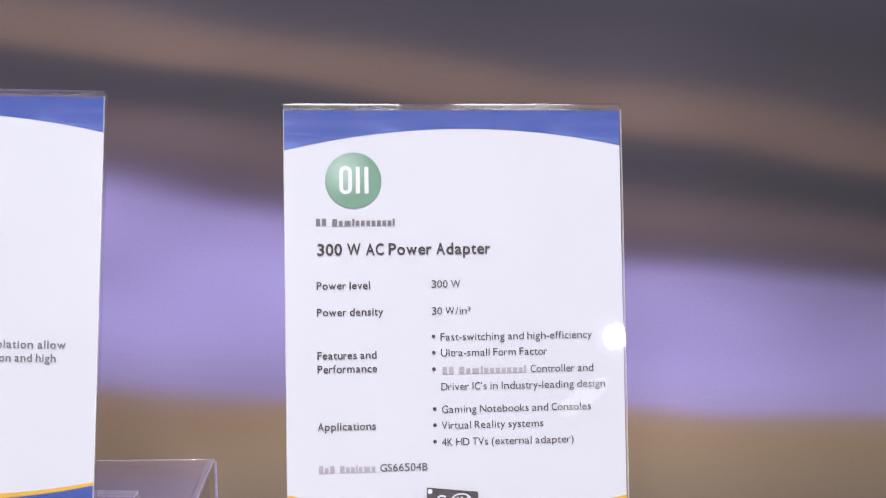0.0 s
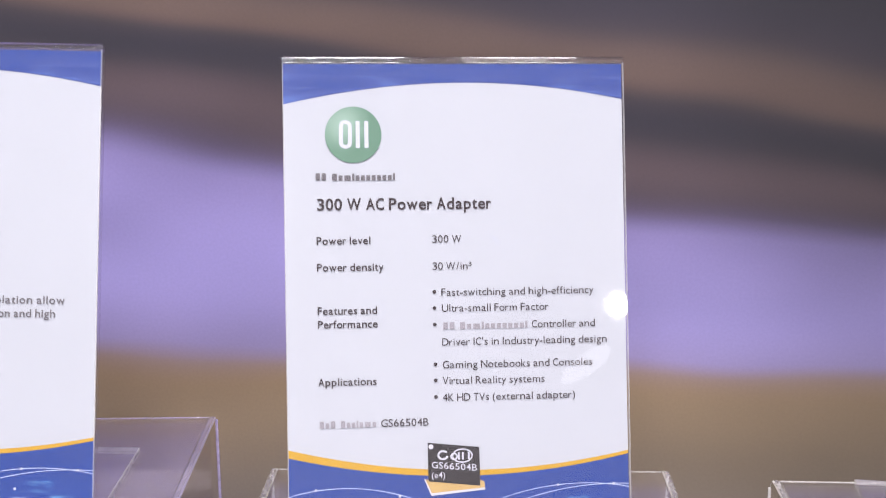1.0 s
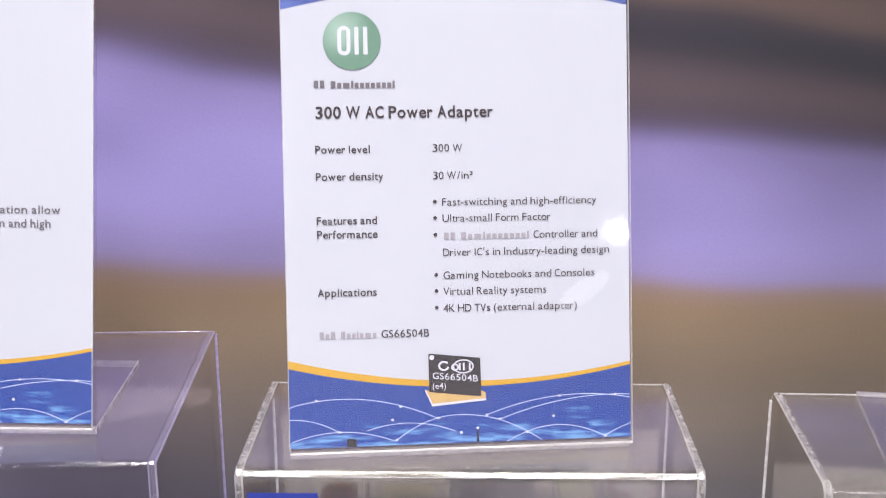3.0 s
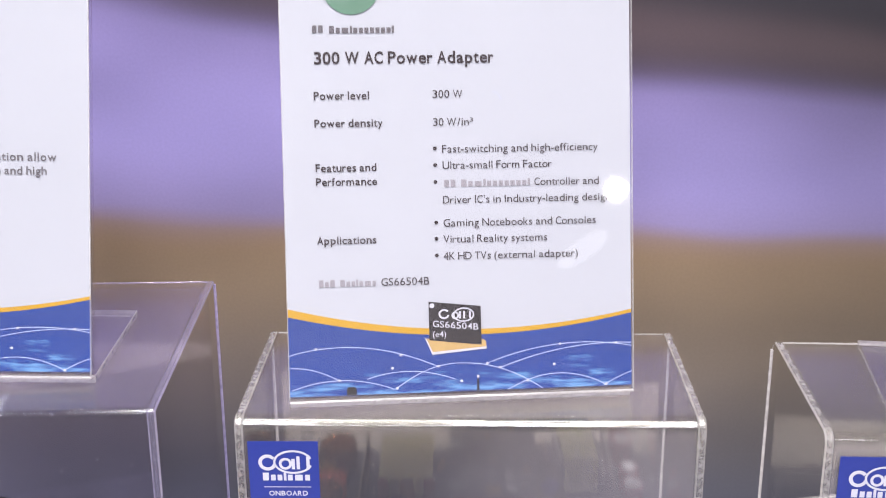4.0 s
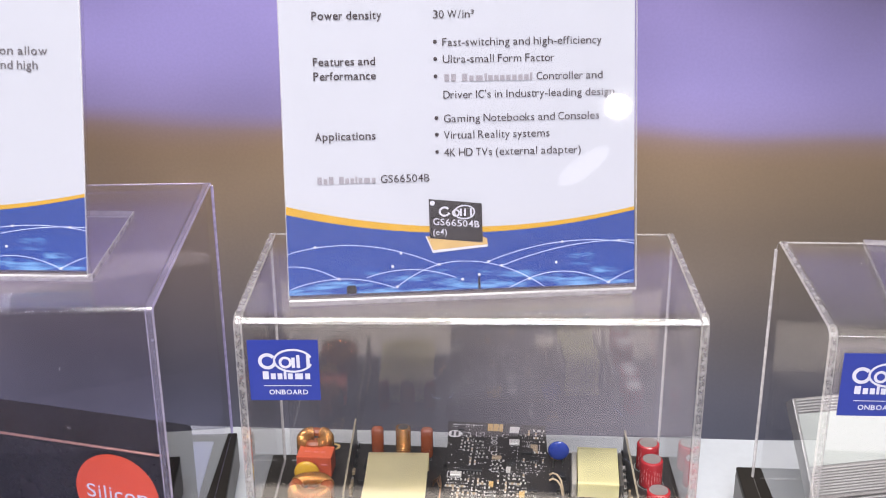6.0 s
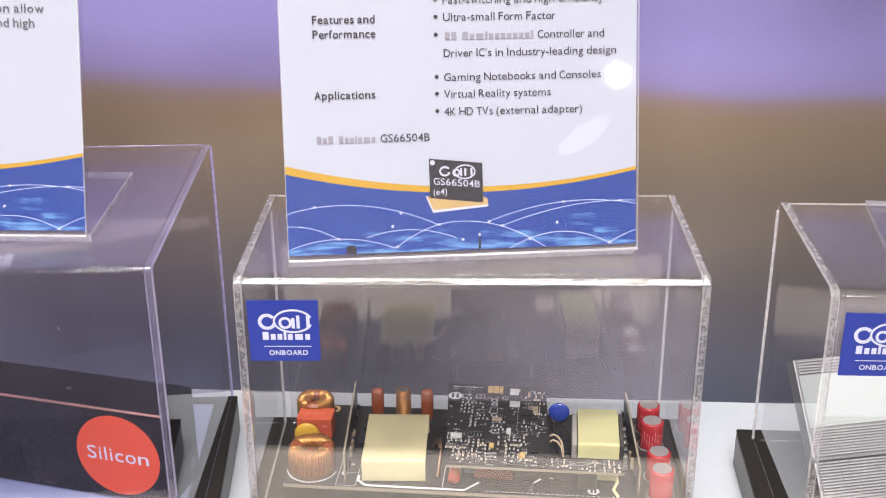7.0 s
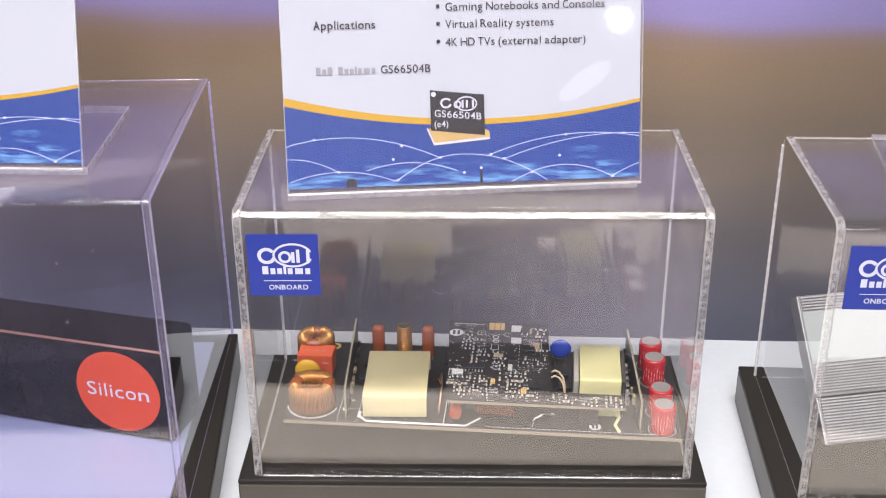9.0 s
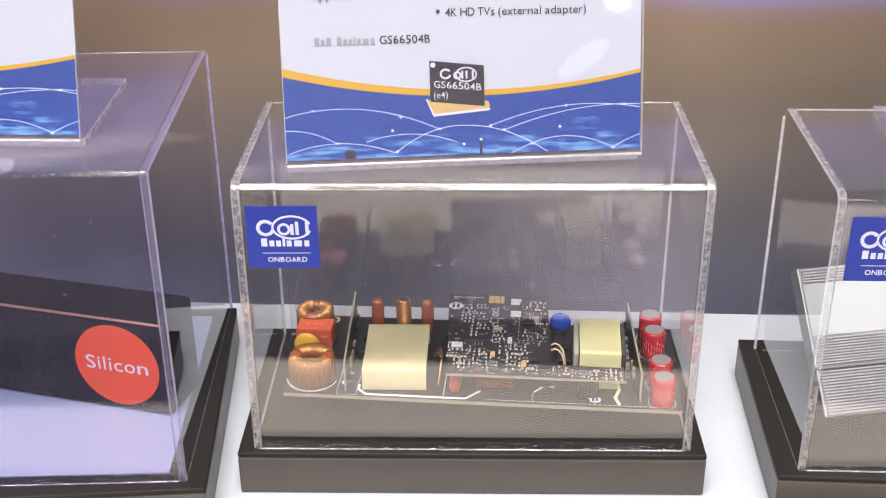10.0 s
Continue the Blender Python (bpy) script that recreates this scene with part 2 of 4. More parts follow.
def ball_print():
    """Green print, paler towards one upper side."""
    m = surface("green_emblem_print", lin(112, 160, 128), 0.45, vary=0.05, scale=200)
    n, k = m.node_tree.nodes, m.node_tree.links
    co, far, ramp = n.new("ShaderNodeTexCoord"), n.new("ShaderNodeVectorMath"), n.new("ShaderNodeValToRGB")
    far.operation = "DISTANCE"
    far.inputs[1].default_value = (-0.0415, 0.1505, 0.0)
    k.new(co.outputs["Object"], far.inputs[0])
    wide = n.new("ShaderNodeMath")
    wide.operation = "MULTIPLY"
    wide.inputs[1].default_value = 60
    k.new(far.outputs["Value"], wide.inputs[0])
    k.new(wide.outputs[0], ramp.inputs["Fac"])
    ramp.color_ramp.elements[0].color, ramp.color_ramp.elements[1].color = lin(156, 182, 170), lin(94, 132, 112)
    ramp.color_ramp.elements[1].position = 0.62
    k.new(ramp.outputs["Color"], n["Principled BSDF"].inputs["Base Color"])
    return m


GREEN = ball_print()
CHIPBLACK = surface("black_chip_print", lin(38, 34, 36), 0.45, vary=0.2, scale=200)
CHIPGOLD = surface("tan_chip_print", lin(196, 164, 104), 0.5, vary=0.2, scale=200)
STICKER = surface("blue_sticker", lin(42, 58, 144), 0.38, vary=0.06, scale=100)
ORANGE = surface("orange_sticker", lin(208, 72, 36), 0.42, vary=0.05, scale=80)
PCB = surface("black_solder_mask", (0.020, 0.019, 0.020), 0.32, vary=0.25, scale=150, bump=0.05)
LAMINATE = surface("board_edge_laminate", (0.27, 0.235, 0.17), 0.6, vary=0.15, scale=400)
SILK = surface("white_silkscreen", (0.66, 0.66, 0.66), 0.6, vary=0.1, scale=500)
SOLDER = surface("bright_solder", (0.72, 0.72, 0.70), 0.28, 1.0, vary=0.15, scale=700)
PADS = surface("tinned_pads", (0.66, 0.66, 0.63), 0.38, 0.35, vary=0.15, scale=700)
CERAMIC = surface("tan_ceramic", (0.42, 0.33, 0.22), 0.5, vary=0.2, scale=700)
ICBODY = surface("moulded_black_package", (0.018, 0.018, 0.020), 0.45, vary=0.2, scale=500)
COPPER = surface("enamelled_copper", (0.62, 0.31, 0.10), 0.22, 0.75, vary=0.25, scale=500)
PALECOPPER = surface("pale_enamelled_copper", (0.80, 0.52, 0.32), 0.30, 1.0, vary=0.2, scale=500)
CORE = surface("brown_core_coating", (0.28, 0.075, 0.028), 0.32, vary=0.12, scale=200)
FILM = surface("brown_dipped_coating", (0.26, 0.060, 0.020), 0.22, vary=0.1, scale=200, coat=0.4)
REDBOX = surface("red_plastic_box", (0.60, 0.105, 0.045), 0.35, vary=0.07, scale=200)
YELLOWDISC = surface("yellow_disc_coating", (0.62, 0.36, 0.03), 0.35, vary=0.1, scale=200)
TAPE = surface("cream_tape", (0.98, 0.88, 0.52), 0.30, vary=0.06, scale=90, bump=0.03)
TAPE2 = surface("yellow_tape", (0.94, 0.89, 0.50), 0.33, vary=0.06, scale=90, bump=0.03)
BLUEDISC = surface("blue_disc_coating", (0.03, 0.07, 0.42), 0.28, vary=0.1, scale=200, coat=0.3)
REDCAN = surface("red_sleeve", (0.38, 0.022, 0.030), 0.25, vary=0.1, scale=300, coat=0.3)
CANPRINT = surface("pale_can_print", lin(226, 140, 142), 0.5, vary=0.1, scale=300)
ALU = surface("brushed_aluminium", (0.50, 0.49, 0.48), 0.42, 0.8, vary=0.1, scale=300, bump=0.05)
BRIGHTALU = surface("anodised_aluminium", (0.30, 0.29, 0.285), 0.42, 0.6, vary=0.08, scale=200, bump=0.03)
CHARGER = surface("glossy_black_plastic", (0.009, 0.008, 0.010), 0.25, vary=0.2, scale=120, spec=0.22)
TRIM = surface("copper_coloured_trim", (0.42, 0.22, 0.17), 0.35, 0.8, vary=0.15, scale=300)
FERRITE = surface("dark_ferrite", (0.05, 0.047, 0.045), 0.5, vary=0.2, scale=200)
BOBBIN = surface("grey_bobbin_plastic", (0.30, 0.29, 0.27), 0.45, vary=0.1)
PLATE = surface("pale_plate_lacquer", (0.40, 0.43, 0.415), 0.35, vary=0.05, scale=60)


# ---- shape helpers ----
def thing(name, m, label, category, group="", kind=""):
    ob = new(name)
    ob.empty_display_size = 0.01
    ob.matrix_world = m
    return tagged(ob, label, category, group, kind)


def part(name, bm, mats, parent=None, label="", smooth=False):
    mesh = bpy.data.meshes.new(name)
    bm.normal_update()
    for f in bm.faces:
        f.smooth = smooth
    bm.to_mesh(mesh)
    bm.free()
    for m in mats if isinstance(mats, (list, tuple)) else (mats,):
        mesh.materials.append(m)
    ob = new(name, mesh)
    ob.parent = parent
    return tagged(ob, label)


def block(x0, x1, y0, y1, z0, z1, bevel=0.0, segs=2, bm=None):
    own = bm or bmesh.new()
    r = bmesh.ops.create_cube(own, size=1)
    for v in r["verts"]:
        v.co = Vector(((x0 + x1) / 2 + v.co.x * (x1 - x0), (y0 + y1) / 2 + v.co.y * (y1 - y0), (z0 + z1) / 2 + v.co.z * (z1 - z0)))
    if bevel:
        edges = list({e for v in r["verts"] for e in v.link_edges})
        bmesh.ops.bevel(own, geom=edges, offset=bevel, segments=segs, profile=0.5, affect="EDGES")
    return own


def sheet(points, z, bm=None):
    own = bm or bmesh.new()
    own.faces.new([own.verts.new((x, y, z)) for x, y in points])
    return own


def rect(x0, x1, y0, y1, z, bm=None):
    return sheet([(x0, y0), (x1, y0), (x1, y1), (x0, y1)], z, bm)


def disc(cx, cy, r, z, n=40, bm=None, ry=None):
    return sheet([(cx + r * math.cos(2 * math.pi * i / n), cy + (ry or r) * math.sin(2 * math.pi * i / n)) for i in range(n)], z, bm)


def band(low, high, x0, x1, z, n=40):
    own = bmesh.new()
    rows = []
    for i in range(n + 1):
        x = x0 + (x1 - x0) * i / n
        rows.append((own.verts.new((x, low(x), z)), own.verts.new((x, high(x), z))))
    for a, b in zip(rows, rows[1:]):
        own.faces.new((a[0], b[0], b[1], a[1]))
    return own


def ribbon(pts, width, z, bm=None):
    own = bm or bmesh.new()
    last = None
    for i, p in enumerate(pts):
        a, b = Vector(pts[max(i - 1, 0)]), Vector(pts[min(i + 1, len(pts) - 1)])
        d = (b - a).normalized()
        nrm = Vector((-d.y, d.x)) * width / 2
        cur = (own.verts.new((p[0] - nrm.x, p[1] - nrm.y, z)), own.verts.new((p[0] + nrm.x, p[1] + nrm.y, z)))
        if last:
            own.faces.new((last[0], cur[0], cur[1], last[1]))
        last = cur
    return own


def ring(cx, cy, rx, ry, width, z, a0=0, a1=360, n=40, bm=None):
    pts = [(cx + rx * math.cos(radians(a0 + (a1 - a0) * i / n)), cy + ry * math.sin(radians(a0 + (a1 - a0) * i / n))) for i in range(n + 1)]
    return ribbon(pts, width, z, bm)


def can(cx, cy, z0, z1, r, n=28, bevel=0.0, bm=None):
    """An upright cylinder with a rounded rim."""
    own = bm or bmesh.new()
    profile = [(r, z0), (r, z1 - bevel), (r - bevel * 0.3, z1 - bevel * 0.3), (r - bevel, z1)] if bevel else [(r, z0), (r, z1)]
    loops = [[own.verts.new((cx + q * math.cos(2 * math.pi * i / n), cy + q * math.sin(2 * math.pi * i / n), z)) for i in range(n)] for q, z in profile]
    for a, b in zip(loops, loops[1:]):
        for i in range(n):
            own.faces.new((a[i], a[(i + 1) % n], b[(i + 1) % n], b[i]))
    own.faces.new(loops[-1])
    own.faces.new(loops[0][::-1])
    return own


def tube(pts, r, n=8, bm=None, closed=False):
    """A wire of round section along a line of points."""
    own = bm or bmesh.new()
    pts = [Vector(p) for p in pts]
    loops, side = [], None
    for i, p in enumerate(pts):
        a = pts[i - 1] if i or closed else p
        b = pts[(i + 1) % len(pts)] if closed or i + 1 < len(pts) else p
        d = (b - a).normalized()
        side = (side - d * side.dot(d)).normalized() if side else d.orthogonal().normalized()
        other = d.cross(side)
        loops.append([own.verts.new(p + r * (math.cos(2 * math.pi * j / n) * side + math.sin(2 * math.pi * j / n) * other)) for j in range(n)])
    for a, b in zip(loops, loops[1:] + (loops[:1] if closed else [])):
        for j in range(n):
            own.faces.new((a[j], a[(j + 1) % n], b[(j + 1) % n], b[j]))
    if not closed:
        own.faces.new(loops[0][::-1])
        own.faces.new(loops[-1])
    return own


# widths of the letters' cells, in thousandths of an em
CELLS = dict(zip("abcdefghijklmnopqrstuvwxyz", (479, 525, 423, 525, 498, 305, 471, 525, 229, 239, 455, 229, 799, 525, 527, 525, 525, 349, 391, 335, 525, 452, 715, 433, 453, 395)))
CELLS.update(zip("ABCDEFGHIJKLMNOPQRSTUVWXYZ", (579, 544, 533, 615, 488, 459, 631, 623, 252, 319, 520, 420, 855, 646, 662, 517, 673, 543, 459, 487, 642, 567, 890, 519, 487, 468)))
CELLS.update({" ": 226, "-": 306, "(": 303, ")": 303, "/": 386, "'": 221, "\u00b3": 345})
GLYPHS = {}


def glyph(ch, bold):
    """Corner points and faces of one letter of the built-in font."""
    if (ch, bold) not in GLYPHS:
        cu = bpy.data.curves.new("glyph", "FONT")
        cu.body, cu.offset, cu.resolution_u = ch, bold, 3
        tmp = new("glyph", cu)
        mesh = bpy.data.meshes.new_from_object(tmp.evaluated_get(bpy.context.evaluated_depsgraph_get()))
        bpy.data.objects.remove(tmp)
        bpy.data.curves.remove(cu)
        GLYPHS[ch, bold] = ([(v.co.x, v.co.y) for v in mesh.vertices], [tuple(f.vertices) for f in mesh.polygons])
        bpy.data.meshes.remove(mesh)
    return GLYPHS[ch, bold]


def lettering(name, body, x0, x1, base, cap, z, mat, parent, bold=0.0, label="", rise=0.0):
    """Flat lettering from x0 to x1 on a baseline, with capitals of the given height. rise: how far the line climbs to its end."""
    em = (x1 - x0) / (sum(CELLS.get(c, 507) for c in body) / 1000 - 0.08)
    pen, points, faces = x0 - 0.04 * em, [], []
    for c in body:
        cell = CELLS.get(c, 507) / 1000 * em
        own, polys = glyph(c, bold) if c != " " else ((), ())
        if own:
            lo, hi = min(q[0] for q in own), max(q[0] for q in own)
            width = min((hi - lo) * cap / 0.69, cell * 0.90)
            if c not in "ijlI1t'()/frst":
                width = max(width, cell * 0.82)
            start, first = pen + (cell - width) / 2, len(points)
            for qx, qy in own:
                px = start + (qx - lo) / (hi - lo) * width
                points.append((px, base + qy / 0.69 * cap + rise * (px - x0) / (x1 - x0), z))
            faces += [tuple(first + k for k in f) for f in polys]
        pen += cell
    mesh = bpy.data.meshes.new(name)
    mesh.from_pydata(points, [], faces)
    mesh.materials.append(mat)
    ob = new(name, mesh)
    ob.parent = parent
    return tagged(ob, label)


def word_bars(pattern, x0, x1, base, cap, z, mat, parent):
    """A row of plain bars in place of a name. T: tall, m: wide and low, x: low, i: narrow; a blank leaves a gap."""
    widths = {"T": 0.62, "m": 0.8, "x": 0.5, "i": 0.28, " ": 0.3}
    unit = (x1 - x0) / sum(widths[c] for c in pattern)
    pen = x0
    for c in pattern:
        w = widths[c] * unit
        if c != " ":
            part("word_bar", rect(pen + w * 0.14, pen + w * 0.86, base, base + (cap if c in "Ti" else cap * 0.74), z), mat, parent)
        pen += w


def clear(ob):
    ob.visible_shadow = False
    return ob


# ---- the setting ----
def setting(name, bm, mat, label, category, m=None):
    ob = part(name, bm, mat)
    if m:
        ob.matrix_world = m
    return tagged(ob, label, category, kind="structure")


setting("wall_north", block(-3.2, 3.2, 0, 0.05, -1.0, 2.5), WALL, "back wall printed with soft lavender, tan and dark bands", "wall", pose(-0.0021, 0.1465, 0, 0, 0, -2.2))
setting("display_shelf", block(-1.6, 1.6, -0.034, 0.1700, -0.045, 0.0, 0.0006), SHELF, "white laminate display shelf against the printed wall", "shelf")
# unseen cream strip, added so that fronts and plinths reflect something warm and bright
strip = block(-1.6, 1.6, -0.103, -0.0341, -0.045, 0.0, 0.002)
for v in strip.verts:
    if v.co.y < -0.08:
        v.co.y += 0.06 * v.co.x  # front edge skewed to set where its reflection ends in the cases
setting("shelf_front_reflector", strip, REFLECTOR_STRIP, "unseen cream strip added along the shelf to brighten reflections", "shelf")
setting("floor", block(-3.2, 3.2, -5.2, 0.36, -1.06, -1.0), CARPET, "dark carpet of the exhibition stand", "floor")
# added out of view; its pale side gives the fronts their bright reflection
setting("aisle_floor", block(-3.2, 3.2, -5.2, -2.2, -0.9999, -0.994), AISLE, "unseen aisle floor, made paler on one side to brighten reflections", "floor")
setting("ceiling", block(-3.2, 3.2, -5.2, 0.36, 2.5, 2.56), CEIL, "pale painted ceiling of the hall", "ceiling")
setting("wall_west", block(-3.26, -3.2, -5.2, 0.36, -1.0, 2.5), PLAIN_WALL, "plain grey hall wall", "wall")
setting("wall_east", block(3.2, 3.26, -5.2, 0.196, -1.0, 2.5), PLAIN_WALL, "plain grey hall wall", "wall")
setting("wall_south", block(-3.2, 3.2, -5.26, -5.2, -1.0, 2.5), PLAIN_WALL, "plain grey hall wall across the aisle", "wall")


# ---- display cases ----
def profile(d, h, t, r, inset=0.0, n=6):
    """Half outlines of a sheet bent over front, top and back: outer and inner, from front foot to back foot."""
    def path(o, rad):
        pts = [(o, 0.0)]
        for i in range(n + 1):
            a = math.pi - math.pi / 2 * i / n
            pts.append((o + rad + rad * math.cos(a), h - o - rad + rad * math.sin(a)))
        for i in range(n + 1):
            a = math.pi / 2 - math.pi / 2 * i / n
            pts.append((d - o - rad + rad * math.cos(a), h - o - rad + rad * math.sin(a)))
        return pts + [(d - o, 0.0)]
    return path(0.0, r), path(t, max(r - t, 0.0006))


def bent_shell(x0, x1, d, h, t, r):
    own = bmesh.new()
    outer, inner = profile(d, h, t, r)
    loops = [[own.verts.new((x, y, z)) for y, z in side] for side in (outer, inner) for x in (x0, x1)]
    oa, ob_, ia, ib = loops
    n = len(outer)
    for i in range(n - 1):
        own.faces.new((oa[i], oa[i + 1], ob_[i + 1], ob_[i]))
        own.faces.new((ia[i + 1], ia[i], ib[i], ib[i + 1]))
        own.faces.new((oa[i + 1], oa[i], ia[i], ia[i + 1]))
        own.faces.new((ob_[i], ob_[i + 1], ib[i + 1], ib[i]))
    for i in (0, n - 1):
        own.faces.new((oa[i], ob_[i], ib[i], ia[i]) if i == 0 else (ob_[i], oa[i], ia[i], ib[i]))
    bmesh.ops.recalc_face_normals(own, faces=own.faces)
    own.normal_update()
    for f in own.faces:
        if f.normal.z > 0.95:
            f.material_index = 2
    return own


def side_panel(x0, x1, d, h, r):
    own = bmesh.new()
    outer, _ = profile(d, h, 0.003, r)
    a, b = ([own.verts.new((x, y, z)) for y, z in outer] for x in (x0, x1))
    own.faces.new(a)
    own.faces.new(b[::-1])
    for i in range(len(outer)):
        j = (i + 1) % len(outer)
        own.faces.new((a[j], a[i], b[i], b[j])).material_index = 1
    bmesh.ops.recalc_face_normals(own, faces=own.faces)
    bmesh.ops.bevel(own, geom=[e for e in own.edges if len({f.material_index for f in e.link_faces}) == 2], offset=0.0006, segments=1, affect="EDGES")
    own.normal_update()
    for f in own.faces:
        if 0.2 < abs(f.normal.x) < 0.95:
            inward = f.normal.x * (x0 + x1) < 0
            f.material_index = 3 if inward and (f.normal.y > 0.3 or f.normal.z < -0.3) else 2
        elif f.normal.x * (x0 + x1) < -0.0001:
            f.material_index = 3
        elif f.normal.y > 0.9 or f.normal.z < -0.9:
            f.material_index = 3
    return own


def auto_smooth(ob, limit=40):
    for f in ob.data.polygons:
        f.use_smooth = True
    ob.data.set_sharp_from_angle(angle=radians(limit))
    return ob


def display_case(m, w, d, h, r, glass, edge, line, lid, label, group="acrylic cases on the shelf"):
    ob = thing("display_case", m, label, "display case", group)
    t, st = 0.0020, 0.0032
    auto_smooth(clear(part("bent_sheet", bent_shell(-w / 2 + st + 0.0001, w / 2 - st - 0.0001, d, h, t, r), [glass, edge, lid], ob)))
    # thin pale strips added at bend, feet and back edges as highlights
    clear(part("back_bend", block(-w / 2 + st, w / 2 - st, d - r * 0.3 - 0.0006, d - r * 0.3, h - r * 0.3 - 0.0003, h - r * 0.3 + 0.0002, 0.0001, 1), line, ob, "pale strip added as the highlight along the back bend"))
    for y in (0.0002, d - 0.0008):
        clear(part("foot_line", block(-w / 2 + st, w / 2 - st, y - 0.0006, y, 0.0, 0.0005, 0.0001, 1), edge, ob, "pale strip added as the bright line at the sheet's foot"))
    for x in (-w / 2, w / 2 - st):
        clear(part("side_panel", side_panel(x, x + st, d, h, r), [glass, edge, line, STILL], ob, "side panel with sawn edges and painted highlights on its bevels"))
        outer = x if x < 0 else x + st
        clear(part("back_edge", block(outer - 0.0006, outer + 0.0006, d - 0.0008, d + 0.0002, 0.0004, h - r, 0.0002, 1), line, ob, "pale strip added as the highlight on the panel's back edge"))
    return ob


BASE_H = 0.0195


def display_base(m, x0, x1, y0, y1, label):
    ob = thing("display_plinth", m, label, "plinth", "black plinths under the cases")
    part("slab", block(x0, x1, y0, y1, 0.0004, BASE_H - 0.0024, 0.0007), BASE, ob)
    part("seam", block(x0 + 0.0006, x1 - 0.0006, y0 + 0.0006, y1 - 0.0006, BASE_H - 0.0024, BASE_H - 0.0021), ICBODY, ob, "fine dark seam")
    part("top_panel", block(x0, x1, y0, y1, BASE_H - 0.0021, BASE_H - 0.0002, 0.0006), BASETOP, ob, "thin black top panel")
    for fx in (x0 + 0.012, x1 - 0.012):
        for fy in (y0 + 0.012, y1 - 0.012):
            part("foot_pad", can(fx, fy, 0.0, 0.0005, 0.005, 16), ICBODY, ob)
    return ob


MID = pose(0, 0, 0)
RIGHT = pose(0.1238, -0.0119, 0, 0, 0, -1.4)
LEFT = pose(-0.1072, -0.0209, 0, 0, 0, 2.9)
display_base(MID, -0.0915, 0.0913, -0.0028, 0.0935, "satin black rectangular base under the clear case")
display_case(pose(0, 0, BASE_H), 0.1705, 0.0885, TOP - BASE_H, 0.005, CLEAR, CASE_EDGE, CASE_LINE, LID, "clear acrylic case with rounded bends over a circuit board")
display_base(pose(0.1160, -0.0151, 0, 0, 0, -2.6), 0, 0.1840, 0, 0.1005, "satin black rectangular base holding a finned metal unit")
display_case(RIGHT @ pose(0.08525, 0, BASE_H), 0.1705, 0.0880, 0.1345 - BASE_H, 0.005, CLEAR, CASE_EDGE, CASE_LINE, LID, "clear acrylic case with rounded bends over a finned metal unit")
display_base(pose(-0.0997, -0.0248, 0, 0, 0, 5.0), -0.1900, 0, 0, 0.1380, "satin black base with a white insert under a charger")
display_case(LEFT @ pose(-0.086, 0, BASE_H), 0.172, 0.1325, 0.1466 - BASE_H, 0.0018, VIOLET, VIOLET_EDGE, VIOLET_LINE, VIOLET_LID, "square-edged acrylic case with a violet tinge over a charger")
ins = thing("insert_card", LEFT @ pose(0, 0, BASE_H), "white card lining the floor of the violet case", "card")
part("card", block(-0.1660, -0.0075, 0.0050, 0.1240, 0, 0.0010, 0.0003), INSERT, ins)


# stickers on the case fronts
def sticker(m, label):
    ob = thing("sticker", m, label, "sticker", "blue stickers on the cases")
    part("backing", block(0, 0.0257, -0.0245, 0, 0, 0.0002), STICKER, ob)
    z = 0.0003
    part("emblem", ring(0.0163, -0.0083, 0.0068, 0.0044, 0.0008, z, 18, 342), WHITE, ob, "white oval emblem")
    part("emblem_arc", ring(0.0070, -0.0085, 0.0027, 0.0026, 0.0013, z, 35, 345), WHITE, ob)
    part("emblem_ring", ring(0.0135, -0.0090, 0.0019, 0.0019, 0.0010, z), WHITE, ob)
    for x0 in (0.0158, 0.0176, 0.0212):
        part("emblem_bar", rect(x0, x0 + 0.0012, -0.0112, -0.0060 if x0 > 0.016 else -0.0070, z + 0.00002), WHITE, ob)
    word_bars("Txxixmx", 0.0046, 0.0226, -0.0158, 0.0032, z, WHITE, ob)
    part("rule", rect(0.0052, 0.0226, -0.0186, -0.0183, z), WHITE, ob)
    lettering("word", "ONBOARD", 0.0070, 0.0212, -0.0220, 0.0019, z, WHITE, ob, 0.020)
    return ob


sticker(pose(-0.0806, -0.0003, TOP - 0.0086, 90, 0, 0) @ pose(0, 0, 0, 0, 0, 0.3), "square blue sticker with white lettering on the clear case")
sticker(RIGHT @ pose(0.0055, -0.0003, 0.1262, 90, 0, 0), "square blue sticker with white lettering on the neighbouring case")


# ---- sign stands ----
ARCS = [
    ((-0.0645, 0.0142), (-0.0362, 0.0166), (-0.0089, 0.0087)),
    ((-0.0645, 0.0098), (-0.053, 0.0084), (-0.0446, 0.0044)),
    ((-0.0624, 0.0017), (-0.0421, 0.0048), (-0.025, 0.0009)),
    ((-0.0352, 0.005), (-0.0216, 0.0074), (-0.0028, 0.0039)),
    ((-0.0243, 0.0013), (-0.0132, 0.0076), (0.0003, 0.0098)),
    ((0.0003, 0.0098), (0.015, 0.0071), (0.0296, -0.0006)),
    ((0.0091, 0.0094), (0.0363, 0.0157), (0.0637, 0.0141)),
    ((0.0139, 0.0076), (0.0369, 0.0139), (0.0637, 0.0153)),
    ((0.0166, -0.0008), (0.0359, 0.0048), (0.0536, -0.0001)),
    ((0.0528, -0.0003), (0.0578, 0.0024), (0.0637, 0.0047)),
]
